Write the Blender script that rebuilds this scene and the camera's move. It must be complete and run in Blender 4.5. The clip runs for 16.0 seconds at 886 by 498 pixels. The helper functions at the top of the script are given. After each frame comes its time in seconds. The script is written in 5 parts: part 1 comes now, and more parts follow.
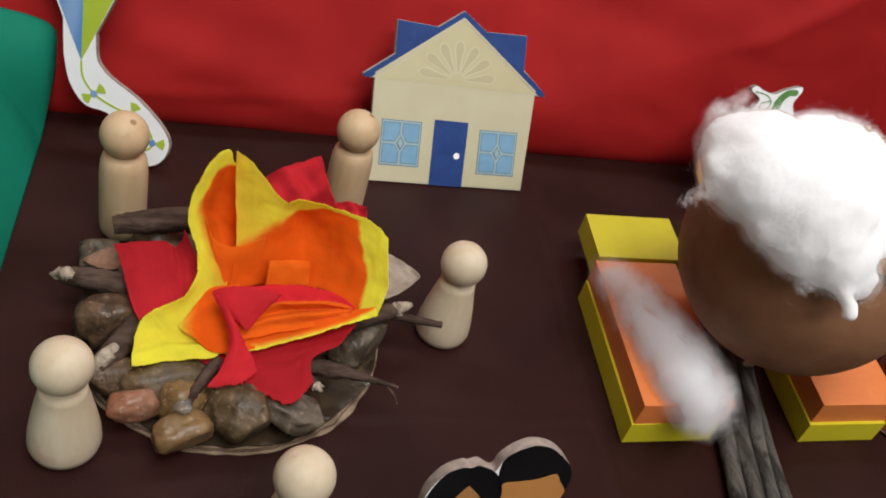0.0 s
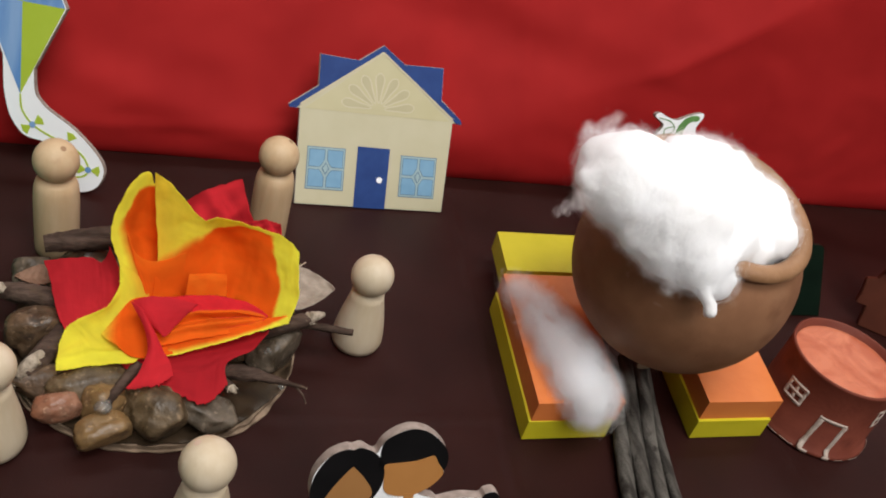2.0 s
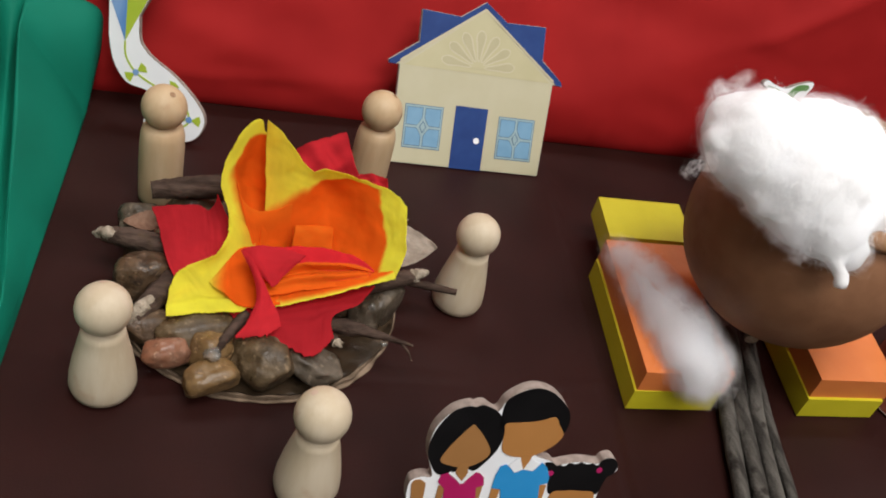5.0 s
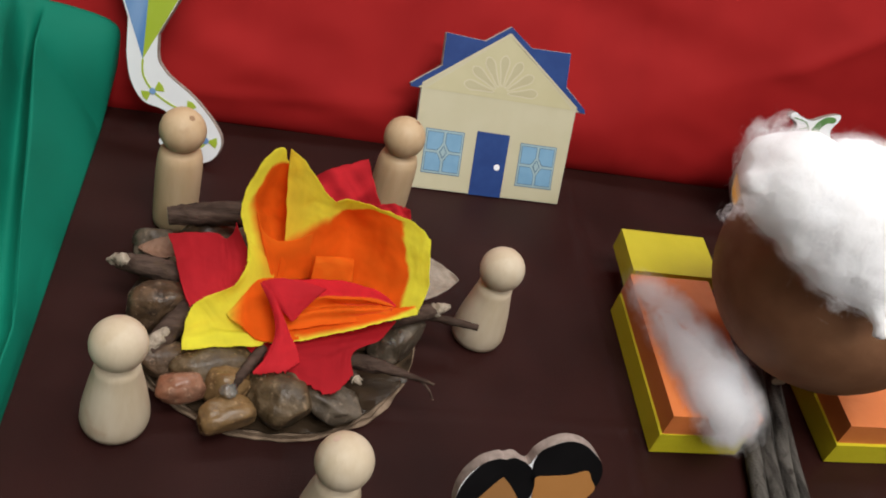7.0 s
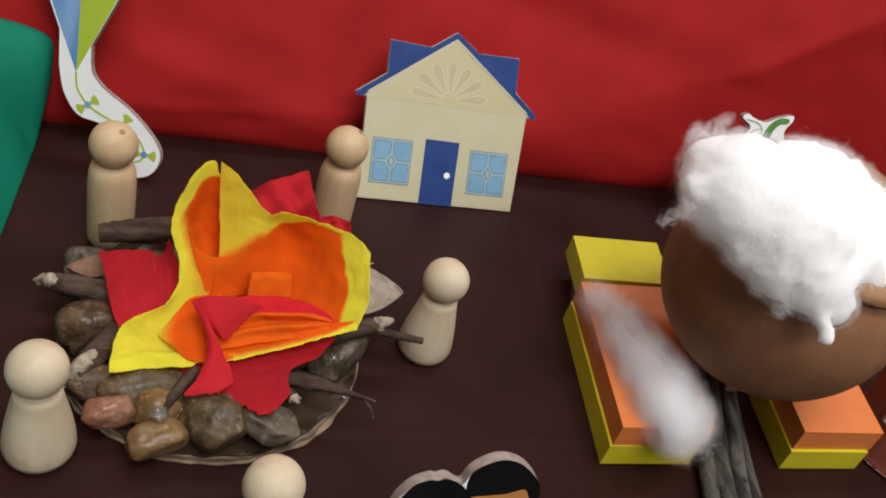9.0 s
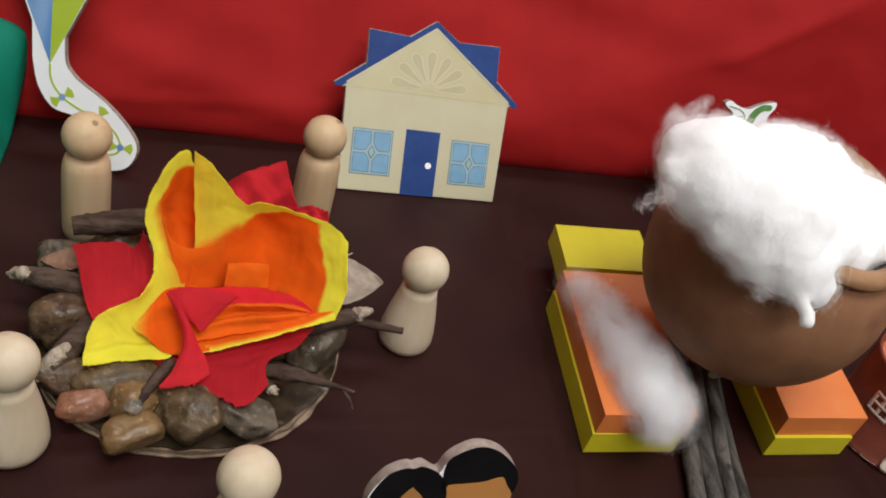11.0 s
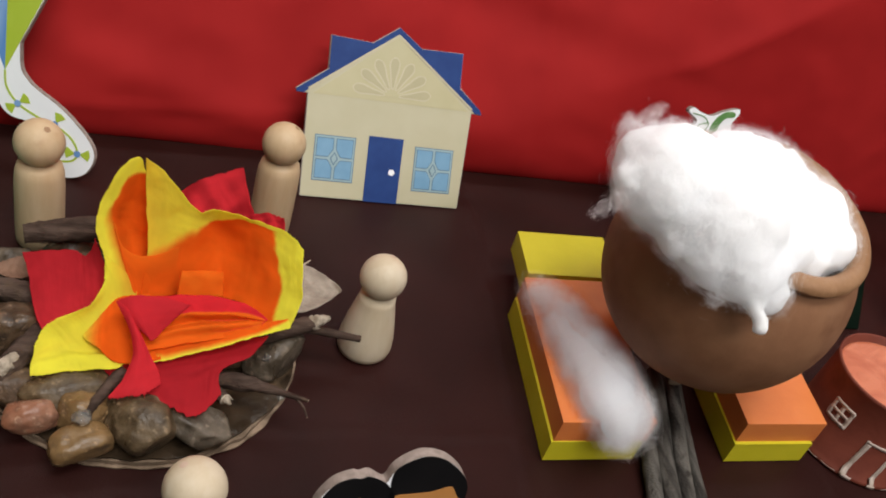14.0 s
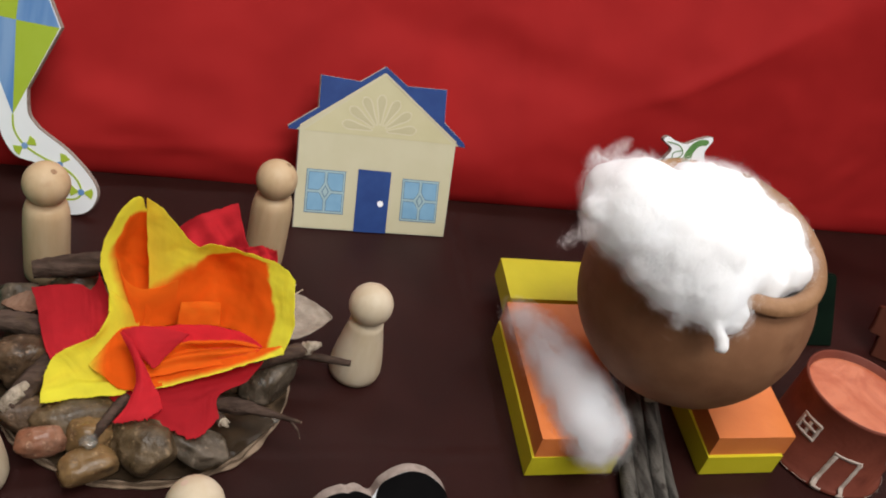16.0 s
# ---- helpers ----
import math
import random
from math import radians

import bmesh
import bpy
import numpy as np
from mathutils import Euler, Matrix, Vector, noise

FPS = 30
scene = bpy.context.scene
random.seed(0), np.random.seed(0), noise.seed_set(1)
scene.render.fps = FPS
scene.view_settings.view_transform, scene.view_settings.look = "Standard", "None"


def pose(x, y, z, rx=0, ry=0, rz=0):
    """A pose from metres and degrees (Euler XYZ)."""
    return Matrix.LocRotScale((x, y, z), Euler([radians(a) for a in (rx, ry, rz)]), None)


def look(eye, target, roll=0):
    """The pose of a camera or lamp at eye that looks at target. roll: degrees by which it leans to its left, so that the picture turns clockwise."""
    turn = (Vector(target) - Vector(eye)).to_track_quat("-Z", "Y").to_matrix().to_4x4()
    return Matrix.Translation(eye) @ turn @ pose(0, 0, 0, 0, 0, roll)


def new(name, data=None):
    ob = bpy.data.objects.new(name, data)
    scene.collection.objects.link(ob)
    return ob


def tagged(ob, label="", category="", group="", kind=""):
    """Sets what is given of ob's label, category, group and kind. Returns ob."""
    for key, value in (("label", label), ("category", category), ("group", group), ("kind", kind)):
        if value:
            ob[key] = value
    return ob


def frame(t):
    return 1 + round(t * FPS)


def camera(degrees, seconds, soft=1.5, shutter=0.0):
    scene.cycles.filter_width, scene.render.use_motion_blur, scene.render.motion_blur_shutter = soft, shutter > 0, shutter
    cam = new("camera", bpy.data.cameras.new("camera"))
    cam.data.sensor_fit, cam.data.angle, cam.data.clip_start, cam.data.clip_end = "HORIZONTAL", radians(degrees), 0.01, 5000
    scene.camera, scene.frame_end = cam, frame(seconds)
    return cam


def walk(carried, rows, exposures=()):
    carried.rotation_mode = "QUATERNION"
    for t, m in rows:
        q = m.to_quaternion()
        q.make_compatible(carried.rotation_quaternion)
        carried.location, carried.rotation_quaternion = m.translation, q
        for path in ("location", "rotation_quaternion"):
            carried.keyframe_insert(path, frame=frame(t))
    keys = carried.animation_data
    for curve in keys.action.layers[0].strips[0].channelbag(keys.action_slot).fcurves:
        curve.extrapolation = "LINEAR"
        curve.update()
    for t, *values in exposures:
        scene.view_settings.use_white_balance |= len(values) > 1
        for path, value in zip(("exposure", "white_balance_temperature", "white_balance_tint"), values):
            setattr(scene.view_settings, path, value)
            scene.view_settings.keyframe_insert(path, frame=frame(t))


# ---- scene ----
cam = camera(52.61, 16.0, soft=1.9)
PATH = [
    (0.0, -0.0546, -0.2352, 0.2593, 49.66, -14.09, -12.18),
    (0.5, -0.0516, -0.2437, 0.2660, 50.62, -13.86, -12.31),
    (1.0, -0.0484, -0.2532, 0.2711, 51.53, -14.04, -12.57),
    (1.5, -0.0419, -0.2638, 0.2758, 52.15, -14.36, -13.20),
    (2.0, -0.0364, -0.2692, 0.2776, 52.38, -14.33, -13.82),
    (2.5, -0.0336, -0.2747, 0.2790, 52.81, -14.12, -14.30),
    (3.0, -0.0311, -0.2795, 0.2809, 52.91, -13.92, -14.56),
    (3.5, -0.0294, -0.2826, 0.2809, 52.61, -13.26, -14.52),
    (4.0, -0.0375, -0.2846, 0.2831, 52.33, -13.08, -13.37),
    (4.5, -0.0490, -0.2754, 0.2752, 51.32, -13.39, -11.47),
    (5.0, -0.0558, -0.2621, 0.2604, 49.97, -13.99, -9.99),
    (5.2, -0.0592, -0.2587, 0.2597, 49.76, -14.24, -9.76),
    (7.5, -0.0630, -0.2457, 0.2597, 50.38, -15.16, -9.17),
    (8.0, -0.0608, -0.2446, 0.2598, 50.63, -15.23, -9.44),
    (8.5, -0.0518, -0.2407, 0.2602, 50.95, -15.06, -10.26),
    (11.0, -0.0401, -0.2416, 0.2566, 51.09, -14.67, -11.76),
    (11.5, -0.0396, -0.2404, 0.2568, 51.11, -14.58, -11.89),
    (12.0, -0.0392, -0.2410, 0.2591, 51.37, -14.61, -12.01),
    (12.5, -0.0344, -0.2403, 0.2576, 51.42, -14.83, -12.29),
    (13.0, -0.0356, -0.2413, 0.2586, 51.55, -14.75, -12.43),
    (13.5, -0.0348, -0.2415, 0.2585, 51.58, -14.98, -12.46),
    (14.0, -0.0304, -0.2420, 0.2581, 51.76, -15.25, -12.73),
    (14.5, -0.0306, -0.2419, 0.2596, 51.96, -15.14, -12.90),
    (15.0, -0.0326, -0.2425, 0.2600, 52.24, -14.91, -13.09),
    (15.5, -0.0323, -0.2475, 0.2659, 52.61, -14.60, -13.25),
    (16.0, -0.0313, -0.2575, 0.2745, 53.31, -14.48, -13.32),
]
walk(cam, [(t, pose(x, y, z, rx, ry, rz)) for t, x, y, z, rx, ry, rz in PATH],
     [(0.0, -0.04), (2.5, -0.01), (5.0, -0.01), (7.5, -0.07), (8.5, -0.09), (11.0, -0.04), (16.0, -0.03)])

# ---------------------------------------------------------------- light
world = bpy.data.worlds.new("world")
scene.world = world
world.use_nodes = True
world.node_tree.nodes["Background"].inputs[0].default_value = (0.9, 0.95, 1.0, 1)
world.node_tree.nodes["Background"].inputs[1].default_value = 0.03


def area_lamp(name, x, y, z, target, sx, sy, watts, colour):
    data = bpy.data.lights.new(name, "AREA")
    data.shape, data.size, data.size_y, data.energy, data.color = "RECTANGLE", sx, sy, watts, colour
    ob = new(name, data)
    ob.matrix_world = look((x, y, z), target)
    return ob


area_lamp("unseen_overhead_light", 0.24, -0.48, 1.78, (0.24, -0.48, 0), 1.2, 0.6, 26.3, (1.0, 0.965, 0.935))
# unseen lamp added as front fill for faces turned towards the camera
area_lamp("unseen_overhead_light", 0.30, -1.55, 1.78, (0.30, -1.55, 0), 1.2, 0.6, 31, (1.0, 0.97, 0.95))
# unseen long lamp added to lay a sheen on the sheet's near part
area_lamp("sheen_strip_light", 0.95, 0.92, 1.78, (0.95, 0.92, 0), 3.2, 0.3, 22, (1.0, 0.97, 0.95))

# ---------------------------------------------------------------- materials
MM = 0.001


def socket_mix(nt, a, b, fac):
    mix = nt.nodes.new("ShaderNodeMix")
    mix.data_type = "RGBA"
    for index, value in ((6, a), (7, b)):
        if isinstance(value, tuple):
            mix.inputs[index].default_value = (*value, 1)
        else:
            nt.links.new(value, mix.inputs[index])
    nt.links.new(fac, mix.inputs[0])
    return mix.outputs[2]


def noise_fac(nt, scale, low=0.35, high=0.65, detail=4, stretch=None, kind="noise", turn=0.0):
    coord = nt.nodes.new("ShaderNodeTexCoord")
    vec = coord.outputs["Object"]
    if stretch:
        mapping = nt.nodes.new("ShaderNodeMapping")
        mapping.inputs["Scale"].default_value = stretch
        mapping.inputs["Rotation"].default_value = (0.0, 0.0, turn)
        nt.links.new(vec, mapping.inputs[0])
        vec = mapping.outputs[0]
    if kind == "noise":
        tex = nt.nodes.new("ShaderNodeTexNoise")
        tex.inputs["Scale"].default_value = scale
        tex.inputs["Detail"].default_value = detail
    else:
        tex = nt.nodes.new("ShaderNodeTexVoronoi")
        tex.inputs["Scale"].default_value = scale
    nt.links.new(vec, tex.inputs["Vector"])
    ramp = nt.nodes.new("ShaderNodeMapRange")
    ramp.inputs["From Min"].default_value, ramp.inputs["From Max"].default_value = low, high
    nt.links.new(tex.outputs[0], ramp.inputs["Value"])
    return ramp.outputs[0]


def material(name, dark, light, scale=150, rough=0.6, bump=0.0, bump_scale=900, spots=None, spot_scale=60,
             stretch=None, bump_stretch=None, coat=0.0, sheen=0.0, translucent=0.0, subsurface=0.0, spec=0.5, spot_range=(0.58, 0.68)):
    m = bpy.data.materials.new(name)
    m.use_nodes = True
    nt = m.node_tree
    bsdf = nt.nodes["Principled BSDF"]
    colour = socket_mix(nt, dark, light, noise_fac(nt, scale, stretch=stretch))
    if spots:
        colour = socket_mix(nt, colour, spots, noise_fac(nt, spot_scale, *spot_range, detail=6))
    nt.links.new(colour, bsdf.inputs["Base Color"])
    bsdf.inputs["Roughness"].default_value = rough
    bsdf.inputs["Specular IOR Level"].default_value = spec
    bsdf.inputs["Coat Weight"].default_value = coat
    bsdf.inputs["Sheen Weight"].default_value = sheen
    if subsurface:
        bsdf.inputs["Subsurface Weight"].default_value = subsurface
        bsdf.inputs["Subsurface Radius"].default_value = (0.014, 0.014, 0.014)
        bsdf.inputs["Subsurface Scale"].default_value = 1.0
    if bump:
        node = nt.nodes.new("ShaderNodeBump")
        node.inputs["Strength"].default_value = bump
        node.inputs["Distance"].default_value = 0.0006
        nt.links.new(noise_fac(nt, bump_scale, 0.2, 0.8, stretch=bump_stretch), node.inputs["Height"])
        nt.links.new(node.outputs[0], bsdf.inputs["Normal"])
    if translucent:
        trans = nt.nodes.new("ShaderNodeBsdfTranslucent")
        nt.links.new(colour, trans.inputs[0])
        mix = nt.nodes.new("ShaderNodeMixShader")
        mix.inputs[0].default_value = translucent
        nt.links.new(bsdf.outputs[0], mix.inputs[1])
        nt.links.new(trans.outputs[0], mix.inputs[2])
        nt.links.new(mix.outputs[0], nt.nodes["Material Output"].inputs[0])
    return m


M_BROWN = material("brown_cloth", (0.0195, 0.0057, 0.0047), (0.0270, 0.0085, 0.0072), 25, 0.34, 0.35, 2500, spec=0.105)
M_RED = material("red_cloth", (0.318, 0.0120, 0.0125), (0.378, 0.0165, 0.0165), 18, 0.7, 0.10, 1800, translucent=0.1, spec=0.10)
M_GREEN = material("green_cloth", (0.0008, 0.156, 0.097), (0.0016, 0.190, 0.121), 20, 0.7, 0.25, 1800, translucent=0.1, spec=0.2)
M_WOOD = material("peg_wood", (0.50, 0.355, 0.205), (0.57, 0.425, 0.265), 130, 0.5, 0.15, 700, stretch=(1, 1, 0.25), bump_stretch=(1, 1, 0.2), spec=0.3,
                  spots=(0.43, 0.275, 0.15), spot_scale=45)
M_WOOD_PALE = material("pale_peg_wood", (0.53, 0.435, 0.30), (0.61, 0.525, 0.395), 130, 0.55, 0.15, 700, stretch=(1, 1, 0.25), bump_stretch=(1, 1, 0.2),
                       spots=(0.50, 0.365, 0.245), spot_scale=60)
M_BLUSH = material("pink_stained_wood", (0.53, 0.385, 0.29), (0.57, 0.43, 0.33), 300, 0.6)
M_HOLE = material("peg_hole", (0.27, 0.160, 0.085), (0.34, 0.205, 0.115), 900, 0.8)
M_CREAM = material("cream_print", (0.490, 0.458, 0.300), (0.520, 0.488, 0.332), 60, 0.42, 0.05, 3000)
M_CREAM2 = material("pale_yellow_print", (0.485, 0.447, 0.258), (0.515, 0.475, 0.285), 60, 0.42)
M_FAN = material("fan_print", (0.435, 0.395, 0.235), (0.465, 0.425, 0.26), 60, 0.42)
M_FAN_EDGE = material("fan_outline_print", (0.535, 0.49, 0.325), (0.555, 0.51, 0.345), 60, 0.42)
M_BLUE = material("navy_print", (0.0125, 0.0420, 0.180), (0.0180, 0.0560, 0.215), 80, 0.5, spec=0.2)
M_SKY = material("window_blue_print", (0.1501, 0.3239, 0.4898), (0.1817, 0.3634, 0.5293), 120, 0.4)
M_LINE = material("window_line_print", (0.079, 0.158, 0.237), (0.0948, 0.1896, 0.2686), 120, 0.45)
M_FRAME = material("window_frame_print", (0.2844, 0.4108, 0.4424), (0.316, 0.4424, 0.474), 120, 0.45)
M_WHITE = material("white_print", (0.85, 0.875, 0.905), (0.89, 0.91, 0.935), 60, 0.45, spec=0.3)
M_EDGE = material("board_edge", (0.225, 0.180, 0.155), (0.335, 0.275, 0.240), 400, 0.8, stretch=(1, 1, 1))
M_EDGE_PALE = material("pale_board_edge", (0.36, 0.33, 0.29), (0.46, 0.43, 0.39), 400, 0.8)
M_KBLUE = material("kite_blue", (0.1106, 0.2607, 0.5688), (0.237, 0.395, 0.6636), 40, 0.4, stretch=(3, 3, 0.4))
M_KGREEN = material("kite_lime", (0.395, 0.5214, 0.0395), (0.4266, 0.553, 0.0553), 60, 0.4)
M_PAD_Y = material("yellow_paper", (0.5372, 0.474, 0.0095), (0.5846, 0.5135, 0.0158), 60, 0.55, 0.35, 2500, bump_stretch=(0.05, 0.05, 6))
M_PAD_O = material("orange_paper", (0.61, 0.165, 0.038), (0.66, 0.192, 0.047), 60, 0.55, 0.35, 2500, bump_stretch=(0.05, 0.05, 6))
M_CLAY = material("brown_clay", (0.205, 0.094, 0.047), (0.262, 0.128, 0.066), 55, 0.62, 0.22, 220, spots=(0.170, 0.072, 0.036), spot_scale=30, spec=0.25)
for flecks in (M_CLAY,):
    net = flecks.node_tree
    shade = net.nodes["Principled BSDF"].inputs["Base Color"]
    net.links.new(socket_mix(net, socket_mix(net, shade.links[0].from_socket, (0.130, 0.046, 0.022), noise_fac(net, 190, 0.72, 0.80, detail=3)), (0.28, 0.150, 0.085), noise_fac(net, 26, 0.55, 0.75, detail=5)), shade)
M_CLAY_RIM = material("clay_rim", (0.235, 0.118, 0.052), (0.30, 0.160, 0.079), 90, 0.5, 0.25, 500, spots=(0.2054, 0.0948, 0.0395), spot_scale=60)
M_HUT = material("hut_brown_paint", (0.130, 0.031, 0.019), (0.172, 0.044, 0.027), 60, 0.55, 0.2, 400, spots=(0.098, 0.023, 0.014), spot_scale=40, spec=0.18)
M_HUT_TOP = material("hut_coral_paint", (0.40, 0.094, 0.040), (0.53, 0.168, 0.086), 38, 0.45, 0.4, 90)
for swirl in M_HUT_TOP.node_tree.nodes:
    if swirl.type == "TEX_NOISE":
        swirl.inputs["Distortion"].default_value = 2.5
M_CHALK = material("white_marker", (0.474, 0.3792, 0.316), (0.5688, 0.474, 0.4108), 500, 0.7)
M_COTTON = material("cotton", (0.935, 0.958, 0.99), (0.95, 0.968, 0.993), 80, 1.0, 0.5, 420, bump_stretch=(1, 0.4, 0.7), spec=0.0, subsurface=0.7)
M_FIBRE = material("cotton_fibre", (0.965, 0.975, 0.99), (0.98, 0.986, 0.995), 80, 1.0, spec=0.0, translucent=0.65)
M_STICK = material("grey_twig", (0.034, 0.030, 0.026), (0.135, 0.124, 0.108), 260, 0.85, 0.8, 900, stretch=(1, 0.18, 1), spots=(0.03, 0.025, 0.021), spot_scale=120, spec=0.2)
M_BARK = material("dark_bark", (0.034, 0.0210, 0.0155), (0.092, 0.061, 0.047), 220, 0.8, 0.9, 600, spots=(0.085, 0.056, 0.038), spot_scale=110, stretch=(0.28, 1.2, 1.2), bump_stretch=(0.25, 1.3, 1.3), spec=0.12)
M_CUT = material("split_wood", (0.395, 0.316, 0.2212), (0.5688, 0.4898, 0.3792), 700, 0.8, 0.8, 1200)
M_BARE = material("weathered_wood", (0.19, 0.15, 0.105), (0.42, 0.355, 0.275), 420, 0.85, 0.9, 900, stretch=(1, 0.25, 1), spots=(0.10, 0.07, 0.05), spot_scale=160)
# glossy brown, with the shade under the flames put into its colour
M_CARD_TOP = material("shaded_cardboard", (0.014, 0.009, 0.005), (0.040, 0.026, 0.015), 70, 0.30, 0.6, 260, spots=(0.12, 0.080, 0.048), spot_scale=55, spot_range=(0.56, 0.68), spec=0.3)
M_CARD_EDGE = material("torn_cardboard", (0.130, 0.088, 0.055), (0.260, 0.185, 0.125), 160, 0.85, 0.4, 800)
M_LEAF = material("dry_leaf", (0.215, 0.178, 0.138), (0.335, 0.288, 0.232), 160, 0.8, 0.6, 500)
M_LEAF2 = material("brown_leaf", (0.130, 0.066, 0.038), (0.195, 0.106, 0.064), 160, 0.75, 0.6, 500)


def crepe(name, near, far, rough=0.8):
    """Crepe paper in two colours that run into one another (dyes, save for the red's two tones); fine ridges run down
    the sheet, wider crumples across it.
    """
    m = material(name, near, near, 60, rough, spec=0.08, translucent=0.5)
    nt = m.node_tree
    attr = nt.nodes.new("ShaderNodeAttribute")
    attr.attribute_name = "tone"
    uv = nt.nodes.new("ShaderNodeUVMap")
    uv.uv_map = "sheet"

    def ridges(sx, sy, low, high, detail):
        mapping = nt.nodes.new("ShaderNodeMapping")
        mapping.inputs["Scale"].default_value = (sx, sy, 1)
        nt.links.new(uv.outputs[0], mapping.inputs[0])
        tex = nt.nodes.new("ShaderNodeTexNoise")
        tex.inputs["Scale"].default_value, tex.inputs["Detail"].default_value = 1.0, detail
        nt.links.new(mapping.outputs[0], tex.inputs["Vector"])
        ramp = nt.nodes.new("ShaderNodeMapRange")
        ramp.inputs["From Min"].default_value, ramp.inputs["From Max"].default_value = low, high
        nt.links.new(tex.outputs[0], ramp.inputs["Value"])
        return ramp.outputs[0]

    fine, wide, blot = ridges(1.7, 0.22, 0.25, 0.75, 3), ridges(0.35, 0.09, 0.2, 0.8, 2), ridges(0.10, 0.16, 0.35, 0.7, 3)
    colour = socket_mix(nt, near, far, attr.outputs["Fac"])
    worn = nt.nodes.new("ShaderNodeMix")
    worn.data_type, worn.blend_type = "RGBA", "MULTIPLY"
    worn.inputs[0].default_value = 1.0
    nt.links.new(colour, worn.inputs[6])
    nt.links.new(socket_mix(nt, (0.93, 0.92, 0.92), (1.04, 1.04, 1.04), blot), worn.inputs[7])
    trans = [n for n in nt.nodes if n.type == "BSDF_TRANSLUCENT"][0]
    bsdf = nt.nodes["Principled BSDF"]
    nt.links.new(worn.outputs[2], bsdf.inputs["Base Color"])
    nt.links.new(worn.outputs[2], trans.inputs[0])
    total = nt.nodes.new("ShaderNodeMath")
    total.operation = "MULTIPLY_ADD"
    total.inputs[1].default_value = 2.2
    nt.links.new(wide, total.inputs[0])
    nt.links.new(fine, total.inputs[2])
    bump = nt.nodes.new("ShaderNodeBump")
    bump.inputs["Strength"].default_value, bump.inputs["Distance"].default_value = 0.28, 0.00025
    nt.links.new(total.outputs[0], bump.inputs["Height"])
    nt.links.new(bump.outputs[0], bsdf.inputs["Normal"])
    return m


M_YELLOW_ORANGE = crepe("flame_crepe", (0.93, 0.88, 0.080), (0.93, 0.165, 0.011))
M_RED_ORANGE = crepe("ember_crepe", (0.80, 0.032, 0.044), (0.92, 0.185, 0.014))
M_CREPE_O = crepe("orange_crepe", (0.90, 0.180, 0.012), (0.93, 0.215, 0.016))
# the near red is darkened for the shade below the flames
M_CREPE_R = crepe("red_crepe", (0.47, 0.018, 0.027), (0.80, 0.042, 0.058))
M_GLUE = material("hot_glue", (0.6478, 0.6162, 0.553), (0.711, 0.6873, 0.632), 300, 0.08)
M_GLUE.node_tree.nodes["Principled BSDF"].inputs["Transmission Weight"].default_value = 0.85
M_BLACK = material("black_print", (0.0045, 0.0045, 0.0050), (0.0075, 0.0072, 0.0078), 60, 0.5, spec=0.12)
M_TAN = material("tan_print", (0.335, 0.162, 0.055), (0.365, 0.178, 0.062), 60, 0.4, spec=0.25)
M_TAN2 = material("light_tan_print", (0.420, 0.190, 0.055), (0.450, 0.206, 0.062), 60, 0.4, spec=0.25)
M_PINK = material("magenta_print", (0.4108, 0.0095, 0.1027), (0.4582, 0.0142, 0.1264), 60, 0.4)
M_AZURE = material("azure_print", (0.022, 0.270, 0.62), (0.034, 0.300, 0.66), 60, 0.4, spec=0.25)
M_PUMPKIN = material("orange_print", (0.474, 0.2133, 0.0395), (0.5372, 0.2686, 0.0632), 60, 0.4)
M_STEM = material("green_print", (0.079, 0.2212, 0.0553), (0.1422, 0.3002, 0.0948), 90, 0.4)
M_DKGREEN = material("dark_green_paint", (0.0022, 0.0078, 0.0045), (0.0040, 0.0125, 0.0070), 60, 0.5, spec=0.1)
M_BLK_BROWN = material("brown_board", (0.062, 0.0150, 0.0075), (0.082, 0.0210, 0.0105), 70, 0.6, 0.08, 600, spec=0.15)
M_PLASTER = material("wall_paint", (0.42, 0.41, 0.39), (0.47, 0.46, 0.44), 3, 0.85)
M_ROOMFLOOR = material("room_floor", (0.30, 0.27, 0.23), (0.38, 0.34, 0.30), 4, 0.6)
M_TABLE = material("table_wood", (0.28, 0.18, 0.10), (0.36, 0.24, 0.14), 12, 0.5, stretch=(1, 8, 8))


def stone_material(name, dark, light, spot, rough=0.48, relief=0.5):
    m = material(name, dark, light, 150, rough, relief, 520, spots=spot, spot_scale=210, spot_range=(0.50, 0.66), spec=0.35)
    nt = m.node_tree
    bsdf = nt.nodes["Principled BSDF"]
    base = bsdf.inputs["Base Color"].links[0].from_socket
    pale = tuple(min(0.5, c * 1.9 + 0.02) for c in light)
    nt.links.new(socket_mix(nt, base, pale, noise_fac(nt, 420, 0.60, 0.74, detail=5)), bsdf.inputs["Base Color"])
    gloss = nt.nodes.new("ShaderNodeMapRange")
    gloss.inputs["To Min"].default_value, gloss.inputs["To Max"].default_value = rough * 0.45, rough * 1.25
    nt.links.new(noise_fac(nt, 90, 0.35, 0.55), gloss.inputs["Value"])
    nt.links.new(gloss.outputs[0], bsdf.inputs["Roughness"])
    return m


# ---------------------------------------------------------------- builders
def link(name, bm, mats, parent=None, label="", smooth=True):
    mesh = bpy.data.meshes.new(name)
    bm.normal_update()
    bm.to_mesh(mesh)
    bm.free()
    for m in mats if isinstance(mats, (list, tuple)) else [mats]:
        mesh.materials.append(m)
    if smooth:
        for p in mesh.polygons:
            p.use_smooth = True
    ob = new(name, mesh)
    if parent:
        ob.parent = parent
    if label:
        ob["label"] = label
    return ob


def part(name, bm, mats, parent, label="", smooth=True):
    return link(name, bm, mats, parent, label, smooth)


